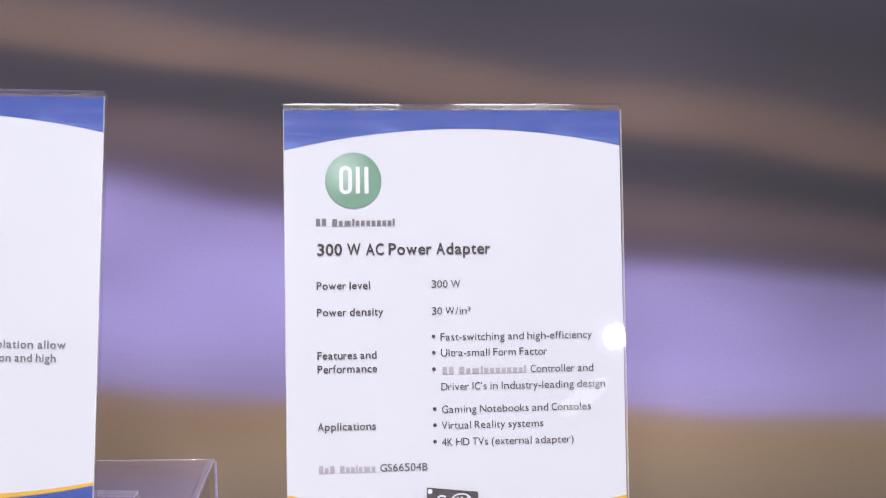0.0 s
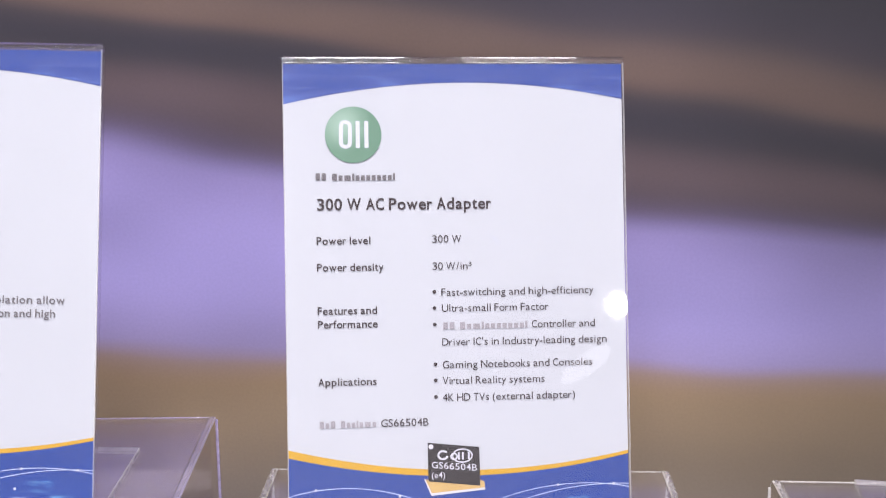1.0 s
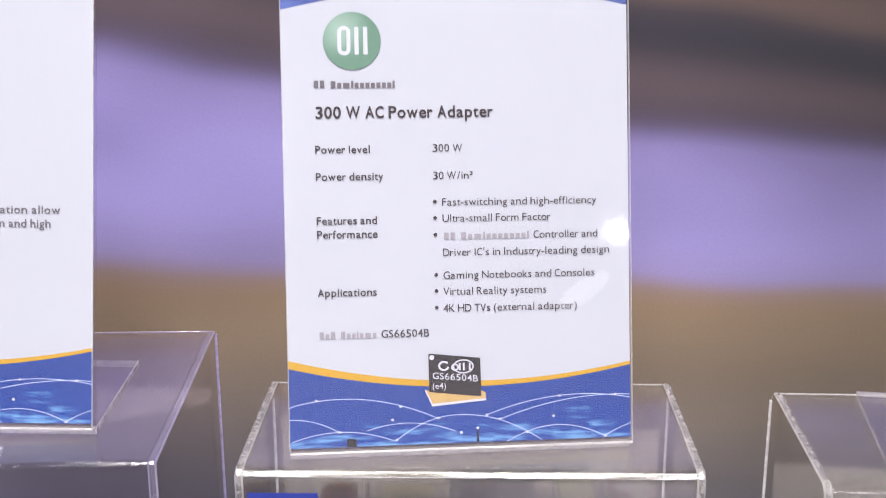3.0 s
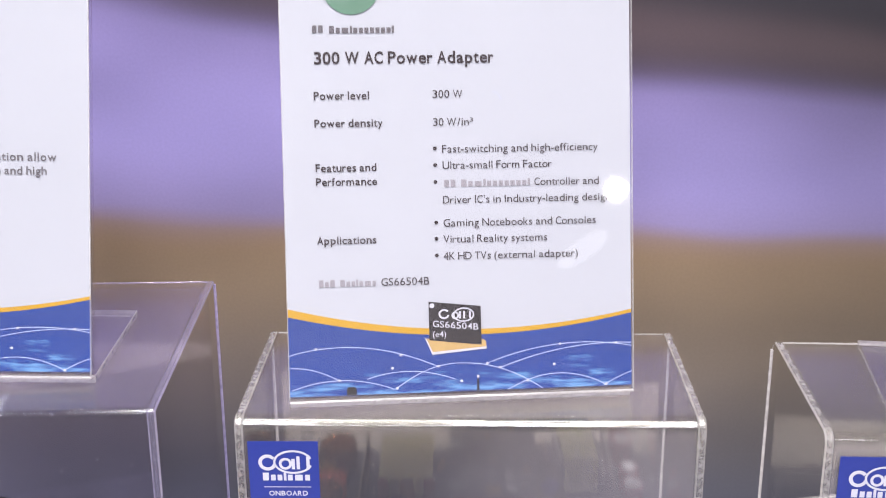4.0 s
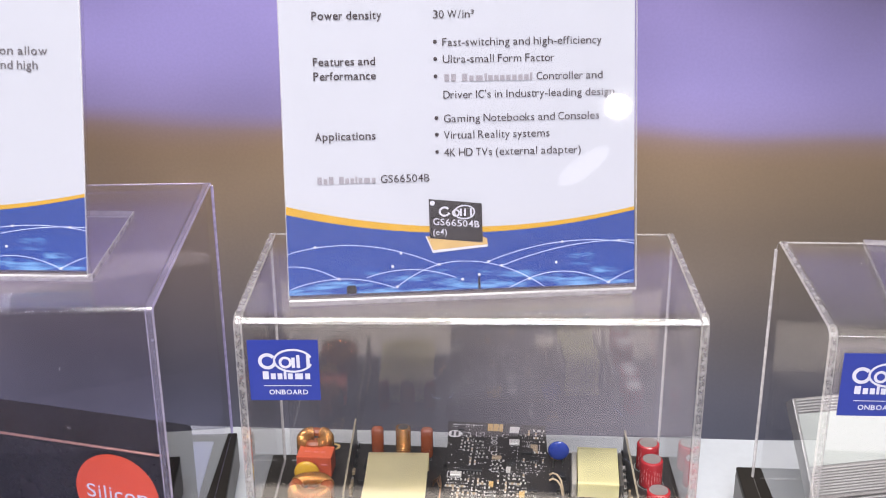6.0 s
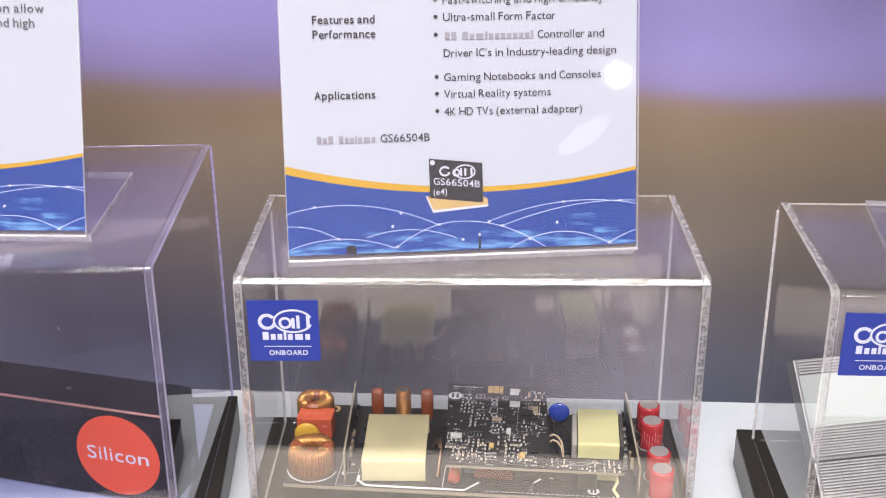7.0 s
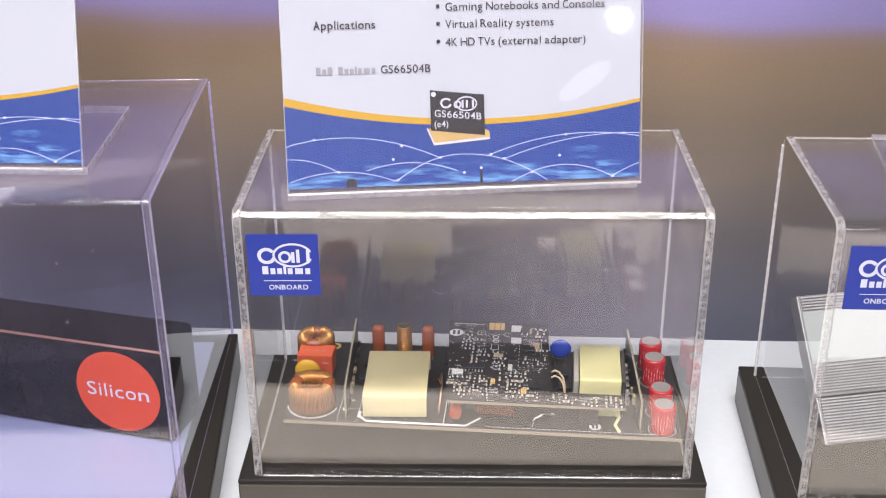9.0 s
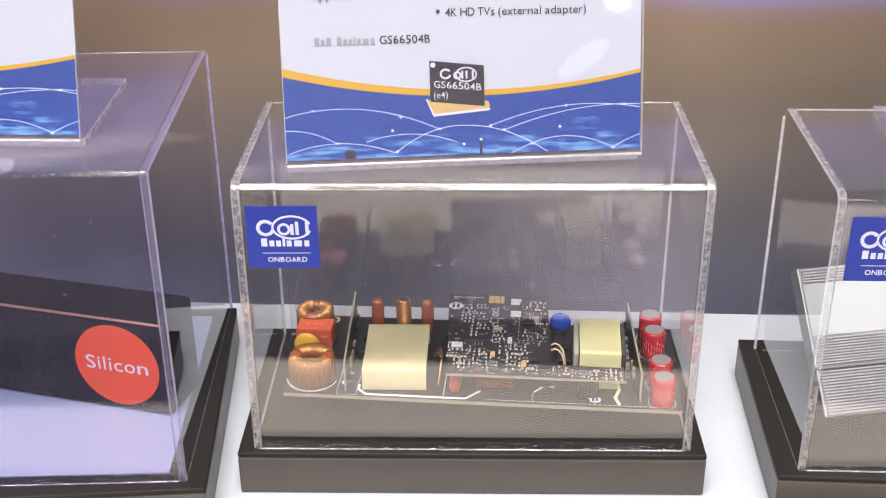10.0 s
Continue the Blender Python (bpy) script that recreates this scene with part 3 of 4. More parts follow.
NODES = [(-0.0534, 0.0167), (-0.0227, 0.0135), (-0.0089, 0.0089), (-0.0258, 0.0088), (-0.0452, 0.0049), (-0.0243, 0.0013), (-0.0005, 0.0032), (0.0091, 0.0094),
         (0.0139, 0.0078), (0.024, 0.0025), (0.034, 0.0082), (0.0363, 0.0157), (0.0574, 0.0155), (0.0536, 0.0001), (0.0056, 0.0047)]


def through_three(a, b, c, n=18):
    """Points of a parabola over x through three points."""
    out = []
    for i in range(n + 1):
        x = a[0] + (c[0] - a[0]) * i / n
        out.append((x, a[1] * (x - b[0]) * (x - c[0]) / ((a[0] - b[0]) * (a[0] - c[0])) + b[1] * (x - a[0]) * (x - c[0]) / ((b[0] - a[0]) * (b[0] - c[0]))
                    + c[1] * (x - a[0]) * (x - b[0]) / ((c[0] - a[0]) * (c[0] - b[0]))))
    return out


PL, PR, PB, PT = -0.0632, 0.0632, -0.0006, 0.1728


def printed_sheet(stand):
    """The paper with its sky header and footer, gold band, and net of fine lines."""
    paper = part("printed_sheet", block(PL, PR, PB, PT, -0.0004, 0.0), PAPER, stand, "white printed sheet with blue and gold bands")

    def crest(x):
        return 0.1659 - 1.78 * (x - 0.0036) ** 2

    def gold_top(x):
        return 0.0222 + 1.85 * (x - 0.008) ** 2

    def gold_low(x):
        return gold_top(x) - 0.0021 + 0.013 * x

    part("sky_header", band(crest, lambda x: PT, PL, PR, 0.0001), SKYTOP, paper)
    part("gold_band", band(lambda x: gold_low(x) - 0.0004, gold_top, PL, PR, 0.0001), GOLD, paper)
    part("sky_footer", band(lambda x: PB, gold_low, PL, PR, 0.0002), SKYLOW, paper)
    for a, b, c in ARCS:
        part("net_line", ribbon([(max(PL, min(PR, x)), max(PB, y)) for x, y in through_three(a, b, c)], 0.00026, 0.0003), LINE, paper)
    for x, y in NODES:
        part("net_node", disc(x, max(y, PB + 0.0007), 0.00052, 0.0004, 14), WHITE, paper)
    part("building_shape", sheet([(-0.0426, PB), (-0.0390, PB), (-0.0390, 0.0016), (-0.0396, 0.0024), (-0.0420, 0.0024), (-0.0426, 0.0016)], 0.0004), CHIPBLACK, paper)
    part("tower_shape", sheet([(0.0051, PB), (0.0061, PB), (0.0059, 0.0042), (0.0053, 0.0042)], 0.00035), CHIPBLACK, paper)
    return paper


def sign_stand(m, lean, label):
    """A slanted acrylic holder: front and back sheet, folded over the top, and a foot running back on the lid."""
    ob = thing("sign_stand", m, label, "sign stand", "sign stands on the cases")
    lo, hi, l, r = -0.0018, 0.1735, -0.0634, 0.0637
    front = clear(part("front_sheet", block(l, r, lo, hi - 0.0002, 0.0007, 0.0023, 0.0003, 1), [SIGN_CLEAR, CLEAR_EDGE], ob, "clear front sheet"))
    for f in front.data.polygons:
        if abs(f.normal.x) > 0.5:
            f.material_index = 1
    clear(part("back_sheet", block(l, r, lo, hi - 0.0002, -0.0036, -0.0014, 0.0003, 1), SIGN_CLEAR, ob, "clear back sheet"))
    clear(part("top_fold", block(l, r, hi - 0.00015, hi + 0.0018, -0.0036, 0.0023, 0.0008, 3), SIGN_CLEAR, ob, "rounded top fold"))
    clear(part("bottom_fold", block(l, r, lo - 0.0013, lo - 0.0001, -0.0036, 0.0023, 0.0005, 2), CLEAR_EDGE, ob, "pale bottom fold"))
    foot = part("foot", block(l, r, 0.0035, 0.0725, -0.0030, 0.0, 0.0003, 1), [CLEAR, CLEAR_EDGE], ob, "clear foot with pale edges")
    for f in foot.data.polygons:
        if abs(f.normal.x) > 0.5 or abs(f.normal.y) > 0.5:
            f.material_index = 1
    foot.matrix_basis = pose(0, -0.0035, 0, -(90 - lean), 0, 0) @ pose(0, 0, 0.0)
    clear(foot)
    return ob


def stand_pose(x, y, z, yaw, lean, roll):
    return pose(x, y, z, 90 - lean, 0, yaw) @ pose(0, 0, 0, 0, 0, roll)


LEAN_BACK = 13.54
stand = sign_stand(stand_pose(-0.0024, 0.0131, TOP + 0.0063, 7.42, LEAN_BACK, -0.63), LEAN_BACK, "clear acrylic stand with a printed product sheet about an adapter")
paper = printed_sheet(stand)
Z = 0.0003
ball = part("emblem", disc(-0.0378, 0.1467, 0.0104, Z, 48), GREEN, paper, "round green emblem")
stadium = [(-0.04065 + 0.00165 * math.cos(radians(a)), (0.14985 if a < 180 else 0.14375) + 0.0015 * math.sin(radians(a))) for a in range(0, 360, 12)]
part("emblem_outline", ribbon([(-0.0390, 0.1468)] + stadium + [(-0.0390, 0.1468)], 0.0014, Z + 0.0001), WHITE, ball)
for x0 in (-0.0369, -0.0337):
    part("emblem_bar", rect(x0, x0 + 0.0015, 0.1418, 0.1517, Z + 0.0001), WHITE, ball)
word_bars("TT", -0.0521, -0.0477, 0.1300, 0.0026, Z, GREYINK, paper)
word_bars("Txmixxxxxxxi", -0.0461, -0.0225, 0.1298, 0.0026, Z, GREYINK, paper)
lettering("heading", "300 W AC Power Adapter", -0.0514, 0.0129, 0.1190, 0.0042, Z, INK, paper, 0.019)
for body, x0, x1, y, b in [
        ("Power level", -0.0518, -0.0320, 0.1064, 0.020), ("300 W", -0.0093, 0.0015, 0.1065, 0), ("Power density", -0.0518, -0.0275, 0.0966, 0.020), ("30 W/in\u00b3", -0.0093, 0.0052, 0.0965, 0),
        ("Fast-switching and high-efficiency", -0.0062, 0.0510, 0.0868, 0), ("Ultra-small Form Factor", -0.0061, 0.0338, 0.0809, 0), ("Controller and", 0.0275, 0.0514, 0.0744, 0),
        ("Driver IC's in Industry-leading design", -0.0061, 0.0558, 0.0684, 0), ("Features and", -0.0518, -0.0300, 0.0807, 0.020), ("Performance", -0.0518, -0.0299, 0.0757, 0.020),
        ("Gaming Notebooks and Consoles", -0.0061, 0.0502, 0.0600, 0), ("Virtual Reality systems", -0.0062, 0.0320, 0.0541, 0), ("4K HD TVs (external adapter)", -0.0063, 0.0433, 0.0479, 0),
        ("Applications", -0.0519, -0.0306, 0.0546, 0.020), ("GS66504B", -0.0292, -0.0117, 0.0391, 0)]:
    lettering("text_line", body, x0, x1, y, 0.0028, Z, INK, paper, b * 0.7 or 0.0)
for pattern, x0, x1, y in [("TT", -0.0060, -0.0012, 0.0744), ("Txmixxxxxxxi", 0.0002, 0.0260, 0.0744), ("TxT", -0.0520, -0.0457, 0.0391), ("Txxixmx", -0.0443, -0.0308, 0.0391)]:
    word_bars(pattern, x0, x1, y, 0.0026, Z, PALEINK, paper)
for y in (0.0884, 0.0824, 0.0763, 0.0616, 0.0557, 0.0496):
    part("bullet", disc(-0.0088, y, 0.0007, Z, 14), INK, paper)
chip = part("chip_picture", sheet([(-0.0121, 0.0186), (0.0071, 0.0164), (0.0069, 0.0307), (-0.0122, 0.0328)], Z + 0.0002), CHIPBLACK, paper, "printed picture of a black chip")
part("chip_plate", sheet([(-0.0137, 0.0193), (-0.0111, 0.0136), (0.0089, 0.0152), (0.0087, 0.0178), (0.0071, 0.0186)], Z + 0.0001), CHIPGOLD, chip)
part("chip_plate_edge", sheet([(-0.0137, 0.0193), (-0.0111, 0.0132), (0.0089, 0.0149), (0.0089, 0.0157), (-0.0109, 0.0142), (-0.0134, 0.0196)], Z + 0.00015), WHITE, chip)
part("chip_dot", disc(-0.0110, 0.0313, 0.0009, Z + 0.0003, 16), WHITE, chip)
part("chip_emblem", ring(0.0006, 0.0277, 0.0036, 0.0024, 0.0005, Z + 0.0003), WHITE, chip)
part("chip_emblem_arc", ring(-0.0066, 0.0281, 0.0017, 0.0015, 0.0007, Z + 0.0003, 35, 345), WHITE, chip)
part("chip_emblem_ring", ring(-0.0025, 0.0275, 0.0011, 0.0011, 0.0006, Z + 0.0003), WHITE, chip)
for x0 in (-0.0011, 0.0004, 0.0026):
    part("chip_emblem_bar", rect(x0, x0 + 0.0007, 0.0263, 0.0290, Z + 0.00032), WHITE, chip)
lettering("chip_text", "GS66504B", -0.0108, 0.0060, 0.0235, 0.0024, Z + 0.0003, WHITE, chip, 0.006, rise=-0.0016)
lettering("chip_text", "(e4)", -0.0108, -0.0060, 0.0197, 0.0022, Z + 0.0003, WHITE, chip, 0.004)

part("scratch", ribbon([(0.0122, 0.1085), (0.0138, 0.1079), (0.0148, 0.1068), (0.0152, 0.1052)], 0.00012, 0.0026), LINE, stand, "hairline scratch on the front sheet")

# the neighbouring sign, of which one side is in view
YAW2 = radians(2.2)
left_sign = sign_stand(stand_pose(-0.1358 - 0.0602 * math.cos(YAW2), 0.0010 - 0.0602 * math.sin(YAW2), 0.1466 + 0.0062, 2.2, LEAN_BACK, -1.3) @ Matrix.Diagonal((0.962, 0.962, 0.962, 1)), LEAN_BACK, "clear acrylic stand with a printed sheet on the violet case")
paper2 = printed_sheet(left_sign)
lettering("text_line", "solation allow", 0.0232, 0.0512, 0.0775, 0.0030, Z, GREYINK, paper2, 0.012)
lettering("text_line", "on and high", 0.0264, 0.0477, 0.0724, 0.0030, Z, GREYINK, paper2, 0.012)

# a bare clear plate on the neighbouring case
plate = thing("acrylic_plate", pose(0.1580, 0.0674, 0.1346, 0, 0, -7.2), "bare clear acrylic plate lying on the case", "plate")
flat = part("plate", block(0, 0.125, -0.070, 0, 0, 0.0028, 0.0003, 1), [CLEAR, CLEAR_EDGE], plate)
for f in flat.data.polygons:
    if abs(f.normal.z) < 0.5:
        f.material_index = 1
clear(flat)

# ---- the circuit board in the middle case ----
ZT = 0.0328
board = thing("power_supply_board", pose(-0.0759, 0.0197, ZT, 0, 0, -4.27), "black open circuit board with coils, transformers and red capacitors", "circuit board")


def pcb(name, outline, z, thick, parent, label=""):
    own = bmesh.new()
    top = [own.verts.new((x, y, z)) for x, y in outline]
    low = [own.verts.new((x, y, z - thick)) for x, y in outline]
    own.faces.new(top)
    own.faces.new(low[::-1])
    for i in range(len(top)):
        j = (i + 1) % len(top)
        own.faces.new((top[j], top[i], low[i], low[j])).material_index = 1
    bmesh.ops.recalc_face_normals(own, faces=own.faces)
    return part(name, own, [PCB, LAMINATE], parent, label)


main = pcb("main_board", [(0, 0), (0.1586, 0), (0.1586, 0.063), (0, 0.063)], 0, 0.0016, board, "long black board with a tan cut edge")
for x, y in [(0.012, 0.022), (0.1480, 0.0560), (0.1440, 0.0240), (0.0106, 0.0590), (0.08, 0.03)]:
    part("standoff", can(x, y, BASE_H - ZT, -0.0016, 0.0026, 12), ICBODY, board)


def silk(pts, w, parent, z=0.0001):
    return part("silkscreen_line", ribbon(pts, w, z), SILK, parent)


silk([(0.0300, 0.0085), (0.0300, 0.0050), (0.0335, 0.0016), (0.0735, 0.0016), (0.0790, 0.0075)], 0.0013, main)
silk([(0.0215, 0.0008), (0.0215, 0.060)], 0.0002, main)
silk([(0.0295, 0.0008), (0.0295, 0.060)], 0.0002, main)
silk([(0.0215, 0.0008), (0.0295, 0.0008)], 0.0002, main)
silk([(0.0215, 0.0100), (0.0295, 0.0100)], 0.0002, main)
silk([(0.0645, 0.0010), (0.0645, 0.060)], 0.0003, main)
for i in range(36):
    silk([(0.082 + i * 0.002, 0.0016), (0.0832 + i * 0.002, 0.0016)], 0.0004, main)
for x, y, rx in [(0.0876, 0.0139, 0.0030), (0.1248, 0.0051, 0.0024)]:
    part("printed_mark", disc(x, y, rx, 0.00015, 28, ry=rx), SILK, main, "round white printed mark")
    for dx in (-0.5, 0.12):
        part("printed_mark_bar", rect(x + dx * rx, x + (dx + 0.36) * rx, y - rx * 0.55, y + rx * 0.55, 0.00025), PCB, main)
for x, y in [(0.0106, 0.0590), (0.1100, 0.0590)]:
    part("mounting_ring", ring(x, y, 0.0022, 0.0022, 0.0012, 0.00015), CHIPGOLD, main)


def toroid(cx, cy, ro, ri, h, turn, name="toroid_coil"):
    """A coated ring core wound with enamelled wire in two sectors."""
    e = part(name, bmesh.new(), CORE, board, "brown ring core wound with copper wire")
    own = bmesh.new()
    sec = [(ri, 0.0012), (ri, h - 0.001), (ri + 0.001, h), (ro - 0.001, h), (ro, h - 0.001), (ro, 0.0012), (ro - 0.001, 0.0006), (ri + 0.001, 0.0006)]
    n = 48
    loops = [[own.verts.new((q * math.cos(2 * math.pi * i / n), q * math.sin(2 * math.pi * i / n), z)) for q, z in sec] for i in range(n)]
    for i in range(n):
        for j in range(len(sec)):
            own.faces.new((loops[i][j], loops[(i + 1) % n][j], loops[(i + 1) % n][(j + 1) % len(sec)], loops[i][(j + 1) % len(sec)]))
    bmesh.ops.recalc_face_normals(own, faces=own.faces)
    own.to_mesh(e.data)
    own.free()
    e.matrix_basis = pose(cx, cy, 0, 0, 0, turn)
    w = 0.00036
    for start, stop, count in ((24, 156, 21), (204, 336, 21)):
        own = bmesh.new()
        for i in range(count):
            a = radians(start + (stop - start) * i / (count - 1) + random.uniform(-0.7, 0.7))
            c, s = math.cos(a), math.sin(a)
            o, q, top = ro + w, ri - w, h + w
            loop = [(o, 0.0004), (o, h - 0.0012), (o - 0.0009, top - 0.0001), ((o + q) / 2, top + 0.0003), (q + 0.0009, top - 0.0001), (q, h - 0.0012), (q, 0.0004)]
            tube([(r * c, r * s, z) for r, z in loop], w, 6, own)
        part("winding", own, COPPER, e, "shiny copper winding", True)
    part("divider", block(-ri * 0.85, ri * 0.85, -0.0006, 0.0006, 0.001, h * 0.82, 0.0002, 1), CORE, e)
    for x in (-ri * 0.5, ri * 0.5):
        part("spacer", block(x - 0.0005, x + 0.0005, -0.0009, 0.0009, 0.001, h * 0.86, 0.0001, 1), ICBODY, e)
    return e


toroid(0.0100, 0.0118, 0.0091, 0.0042, 0.0112, 0)
toroid(0.0046, 0.0485, 0.0074, 0.0034, 0.0121, 90)
film_box = part("film_capacitor", block(-0.0008, 0.0143, 0.0335, 0.0430, 0.0006, 0.0102, 0.0005), REDBOX, board, "red plastic box capacitor")
for x0, x1 in ((0.0022, 0.0048), (0.0062, 0.0082), (0.0094, 0.0112)):
    part("marking_bar", rect(x0, x0 + (x1 - x0) * 0.3, 0.0372, 0.0384, 0.01030), CANPRINT, film_box)
    part("marking_bar", rect(x0 + (x1 - x0) * 0.5, x0 + (x1 - x0) * 0.75, 0.0372, 0.0384, 0.01030), CANPRINT, film_box)
for x0, x1 in ((0.0100, 0.0126),):
    part("marking_bar", block(x0, x1, 0.03340, 0.0335, 0.0064, 0.0071), CANPRINT, film_box)


def lens_disc(name, cx, cy, cz, r, t, mat, label, rz=0.0):
    """A dipped disc standing on edge."""
    own = bmesh.new()
    bmesh.ops.create_uvsphere(own, u_segments=24, v_segments=14, radius=1)
    for v in own.verts:
        v.co = Vector((v.co.x * r, v.co.y * t, v.co.z * r))
    ob = part(name, own, mat, board, label, True)
    ob.matrix_basis = pose(cx, cy, cz, 0, 0, rz)
    wires = bmesh.new()
    for dx in (-0.45, 0.45):
        tube([(dx * r, 0, -r * 0.7), (dx * r, 0, -cz)], 0.0003, 6, wires)
    part("lead", wires, SOLDER, ob)
    return ob


lens_disc("disc_capacitor", 0.0050, 0.0275, 0.0062, 0.0055, 0.0019, YELLOWDISC, "yellow dipped disc capacitor")
lens_disc("varistor", 0.1104, 0.0500, 0.0088, 0.0046, 0.0015, BLUEDISC, "blue dipped disc varistor")


def dipped(cx, cy, w, d, h, label):
    own = block(cx - w / 2, cx + w / 2, cy - d / 2, cy + d / 2, 0.0015, h, min(w, d) * 0.42, 4)
    ob = part("film_capacitor", own, FILM, board, label, True)
    wires = bmesh.new()
    for dx in (-0.3, 0.3):
        tube([(cx + dx * w, cy, 0.0025), (cx + dx * w, cy, 0)], 0.0003, 6, wires)
    part("lead", wires, SOLDER, ob)


dipped(0.0318, 0.0505, 0.0054, 0.0045, 0.0165, "brown dipped film capacitor standing on end")
dipped(0.0533, 0.0515, 0.0054, 0.0045, 0.0165, "brown dipped film capacitor standing on end")
rod = part("rod_inductor", can(0.0428, 0.0525, 0, 0.0158, 0.0022, 16), FERRITE, board, "rod choke wound with bright copper")
pts = []
for i in range(15 * 16):
    a = 2 * math.pi * i / 16
    pts.append((0.0428 + 0.0029 * math.cos(a), 0.0525 + 0.0029 * math.sin(a), 0.0008 + 0.0150 * i / (15 * 16)))
part("winding", tube(pts, 0.00048, 7), COPPER, rod, "copper winding", True)


def taped_transformer(x0, x1, y0, y1, h, mat, label, sag):
    """A flat core wrapped in wide tape that sags a little over its top."""
    ob = part("transformer", block(x0 + 0.0008, x1 - 0.0008, y0 + 0.001, y1 - 0.001, 0.0003, h - 0.0010, 0.0004), FERRITE, board, label)
    own = bmesh.new()
    n, rows = 14, []
    line = [(y0, 0.0004)] + [(y0 + 0.0002 * i, h - 0.0008 + 0.0003 * i) for i in range(3)]
    for i in range(n + 1):
        f = i / n
        line.append((y0 + 0.0012 + (y1 - y0 - 0.0024) * f, h - sag * math.sin(math.pi * f) ** 2 * (0.6 + 0.4 * math.sin(5 * f))))
    line += [(y1 - 0.0002, h - 0.0006), (y1, h - 0.0016), (y1, 0.0004)]
    for y, z in line:
        rows.append((own.verts.new((x0, y, z)), own.verts.new((x1, y, z + 0.0001))))
    for a, b in zip(rows, rows[1:]):
        own.faces.new((a[0], a[1], b[1], b[0]))
    bmesh.ops.solidify(own, geom=own.faces[:], thickness=0.0003)
    tape = auto_smooth(part("tape", own, mat, ob, "wide tape wrap"), 50)
    return ob


first = taped_transformer(0.0318, 0.0575, 0.0050, 0.0415, 0.0102, TAPE, "transformer wrapped in wide cream tape", 0.0010)
first.matrix_basis = pose(0.0450, 0.0050, 0, 0, 0, 3.6) @ pose(-0.0450, -0.0050, 0)
second = taped_transformer(0.1182, 0.1346, 0.0126, 0.0410, 0.0172, TAPE2, "transformer wrapped in glossy yellow tape", 0.0004)
part("core_end", block(0.1158, 0.1180, 0.0150, 0.0400, 0.002, 0.0150, 0.0005), BOBBIN, second, "pale bobbin end")
part("core_end", block(0.1350, 0.1366, 0.0150, 0.0400, 0.002, 0.0155, 0.0005), FERRITE, second, "dark core end")
for i in range(5):
    part("pin", block(0.1366, 0.1385, 0.0170 + i * 0.005, 0.0195 + i * 0.005, 0.0030, 0.0095, 0.0003), SOLDER, second)

# upright cards set edge-on
for (xa, ya), (xb, yb), nm in (((0.0250, 0.0032), (0.0203, 0.0620), "left"), ((0.1424, 0.0045), (0.1390, 0.0620), "right")):
    d = Vector((xb - xa, yb - ya)).normalized()
    s = Vector((-d.y, d.x)) * 0.0004
    own = bmesh.new()
    quad = [(xa - s.x, ya - s.y), (xb - s.x, yb - s.y), (xb + s.x, yb + s.y), (xa + s.x, ya + s.y)]
    lo_, hi_ = ([own.verts.new((x, y, z)) for x, y in quad] for z in (0.0002, 0.0133))
    own.faces.new(hi_).material_index = 1
    own.faces.new(lo_[::-1]).material_index = 1
    for i in range(4):
        own.faces.new((lo_[i], lo_[(i + 1) % 4], hi_[(i + 1) % 4], hi_[i])).material_index = 1 if i in (1, 3) else 0
    bmesh.ops.recalc_face_normals(own, faces=own.faces)
    card = part("upright_card", own, [PCB, LAMINATE], board, "narrow black card standing on edge")
    for i in range(7):
        y = ya + 0.006 + i * 0.0078
        x = xa + (xb - xa) * (y - ya) / (yb - ya)
        sd = 1 if nm == "left" else -1
        low = random.uniform(0.001, 0.003)
        part("card_part", block(*sorted((x + sd * 0.0007, x + sd * 0.0017)), y, y + random.uniform(0.0014, 0.0034), low, low + random.uniform(0.0015, 0.004)), random.choice((ICBODY, SOLDER, CERAMIC)), card)

# the raised control board, an L with a strip along the front
HC = 0.0131
control = pcb("control_board", [(0.0662, -0.0006), (0.1362, -0.0006), (0.1352, 0.0088), (0.1075, 0.0088), (0.1044, 0.0632), (0.0616, 0.0636)], HC, 0.0012, board, "raised black control board crowded with small parts")
part("pin_header", block(0.0720, 0.0800, 0.0140, 0.0165, 0, HC - 0.0013, 0.0002, 1), ICBODY, control)
part("pin_header", block(0.1180, 0.1260, 0.0060, 0.0080, 0, HC - 0.0013, 0.0002, 1), ICBODY, control)
for x, y in ((0.066, 0.058), (0.100, 0.058)):
    part("post", can(x, y, 0, HC - 0.0012, 0.0009, 10), SOLDER, control)


def on_card(x, y):
    if y < 0.0075:
        return 0.0675 < x < 0.1345
    return 0.0668 - y * 0.075 < x < 0.1058 - y * 0.045 and y < 0.0620


def chip_body(x0, y0, w, d, h, parent, legs=0, mat=None):
    ob = part("integrated_circuit", block(x0, x0 + w, y0, y0 + d, HC, HC + h, 0.0001, 1), mat or ICBODY, parent)
    if legs:
        own = bmesh.new()
        for i in range(legs):
            x = x0 + w * (i + 0.5) / legs
            for yy in (y0 - 0.0010, y0 + d):
                block(x - 0.0003, x + 0.0003, yy, yy + 0.0010, HC, HC + h * 0.4, bm=own)
        part("leg", own, SOLDER, ob)
    return ob


taken = []
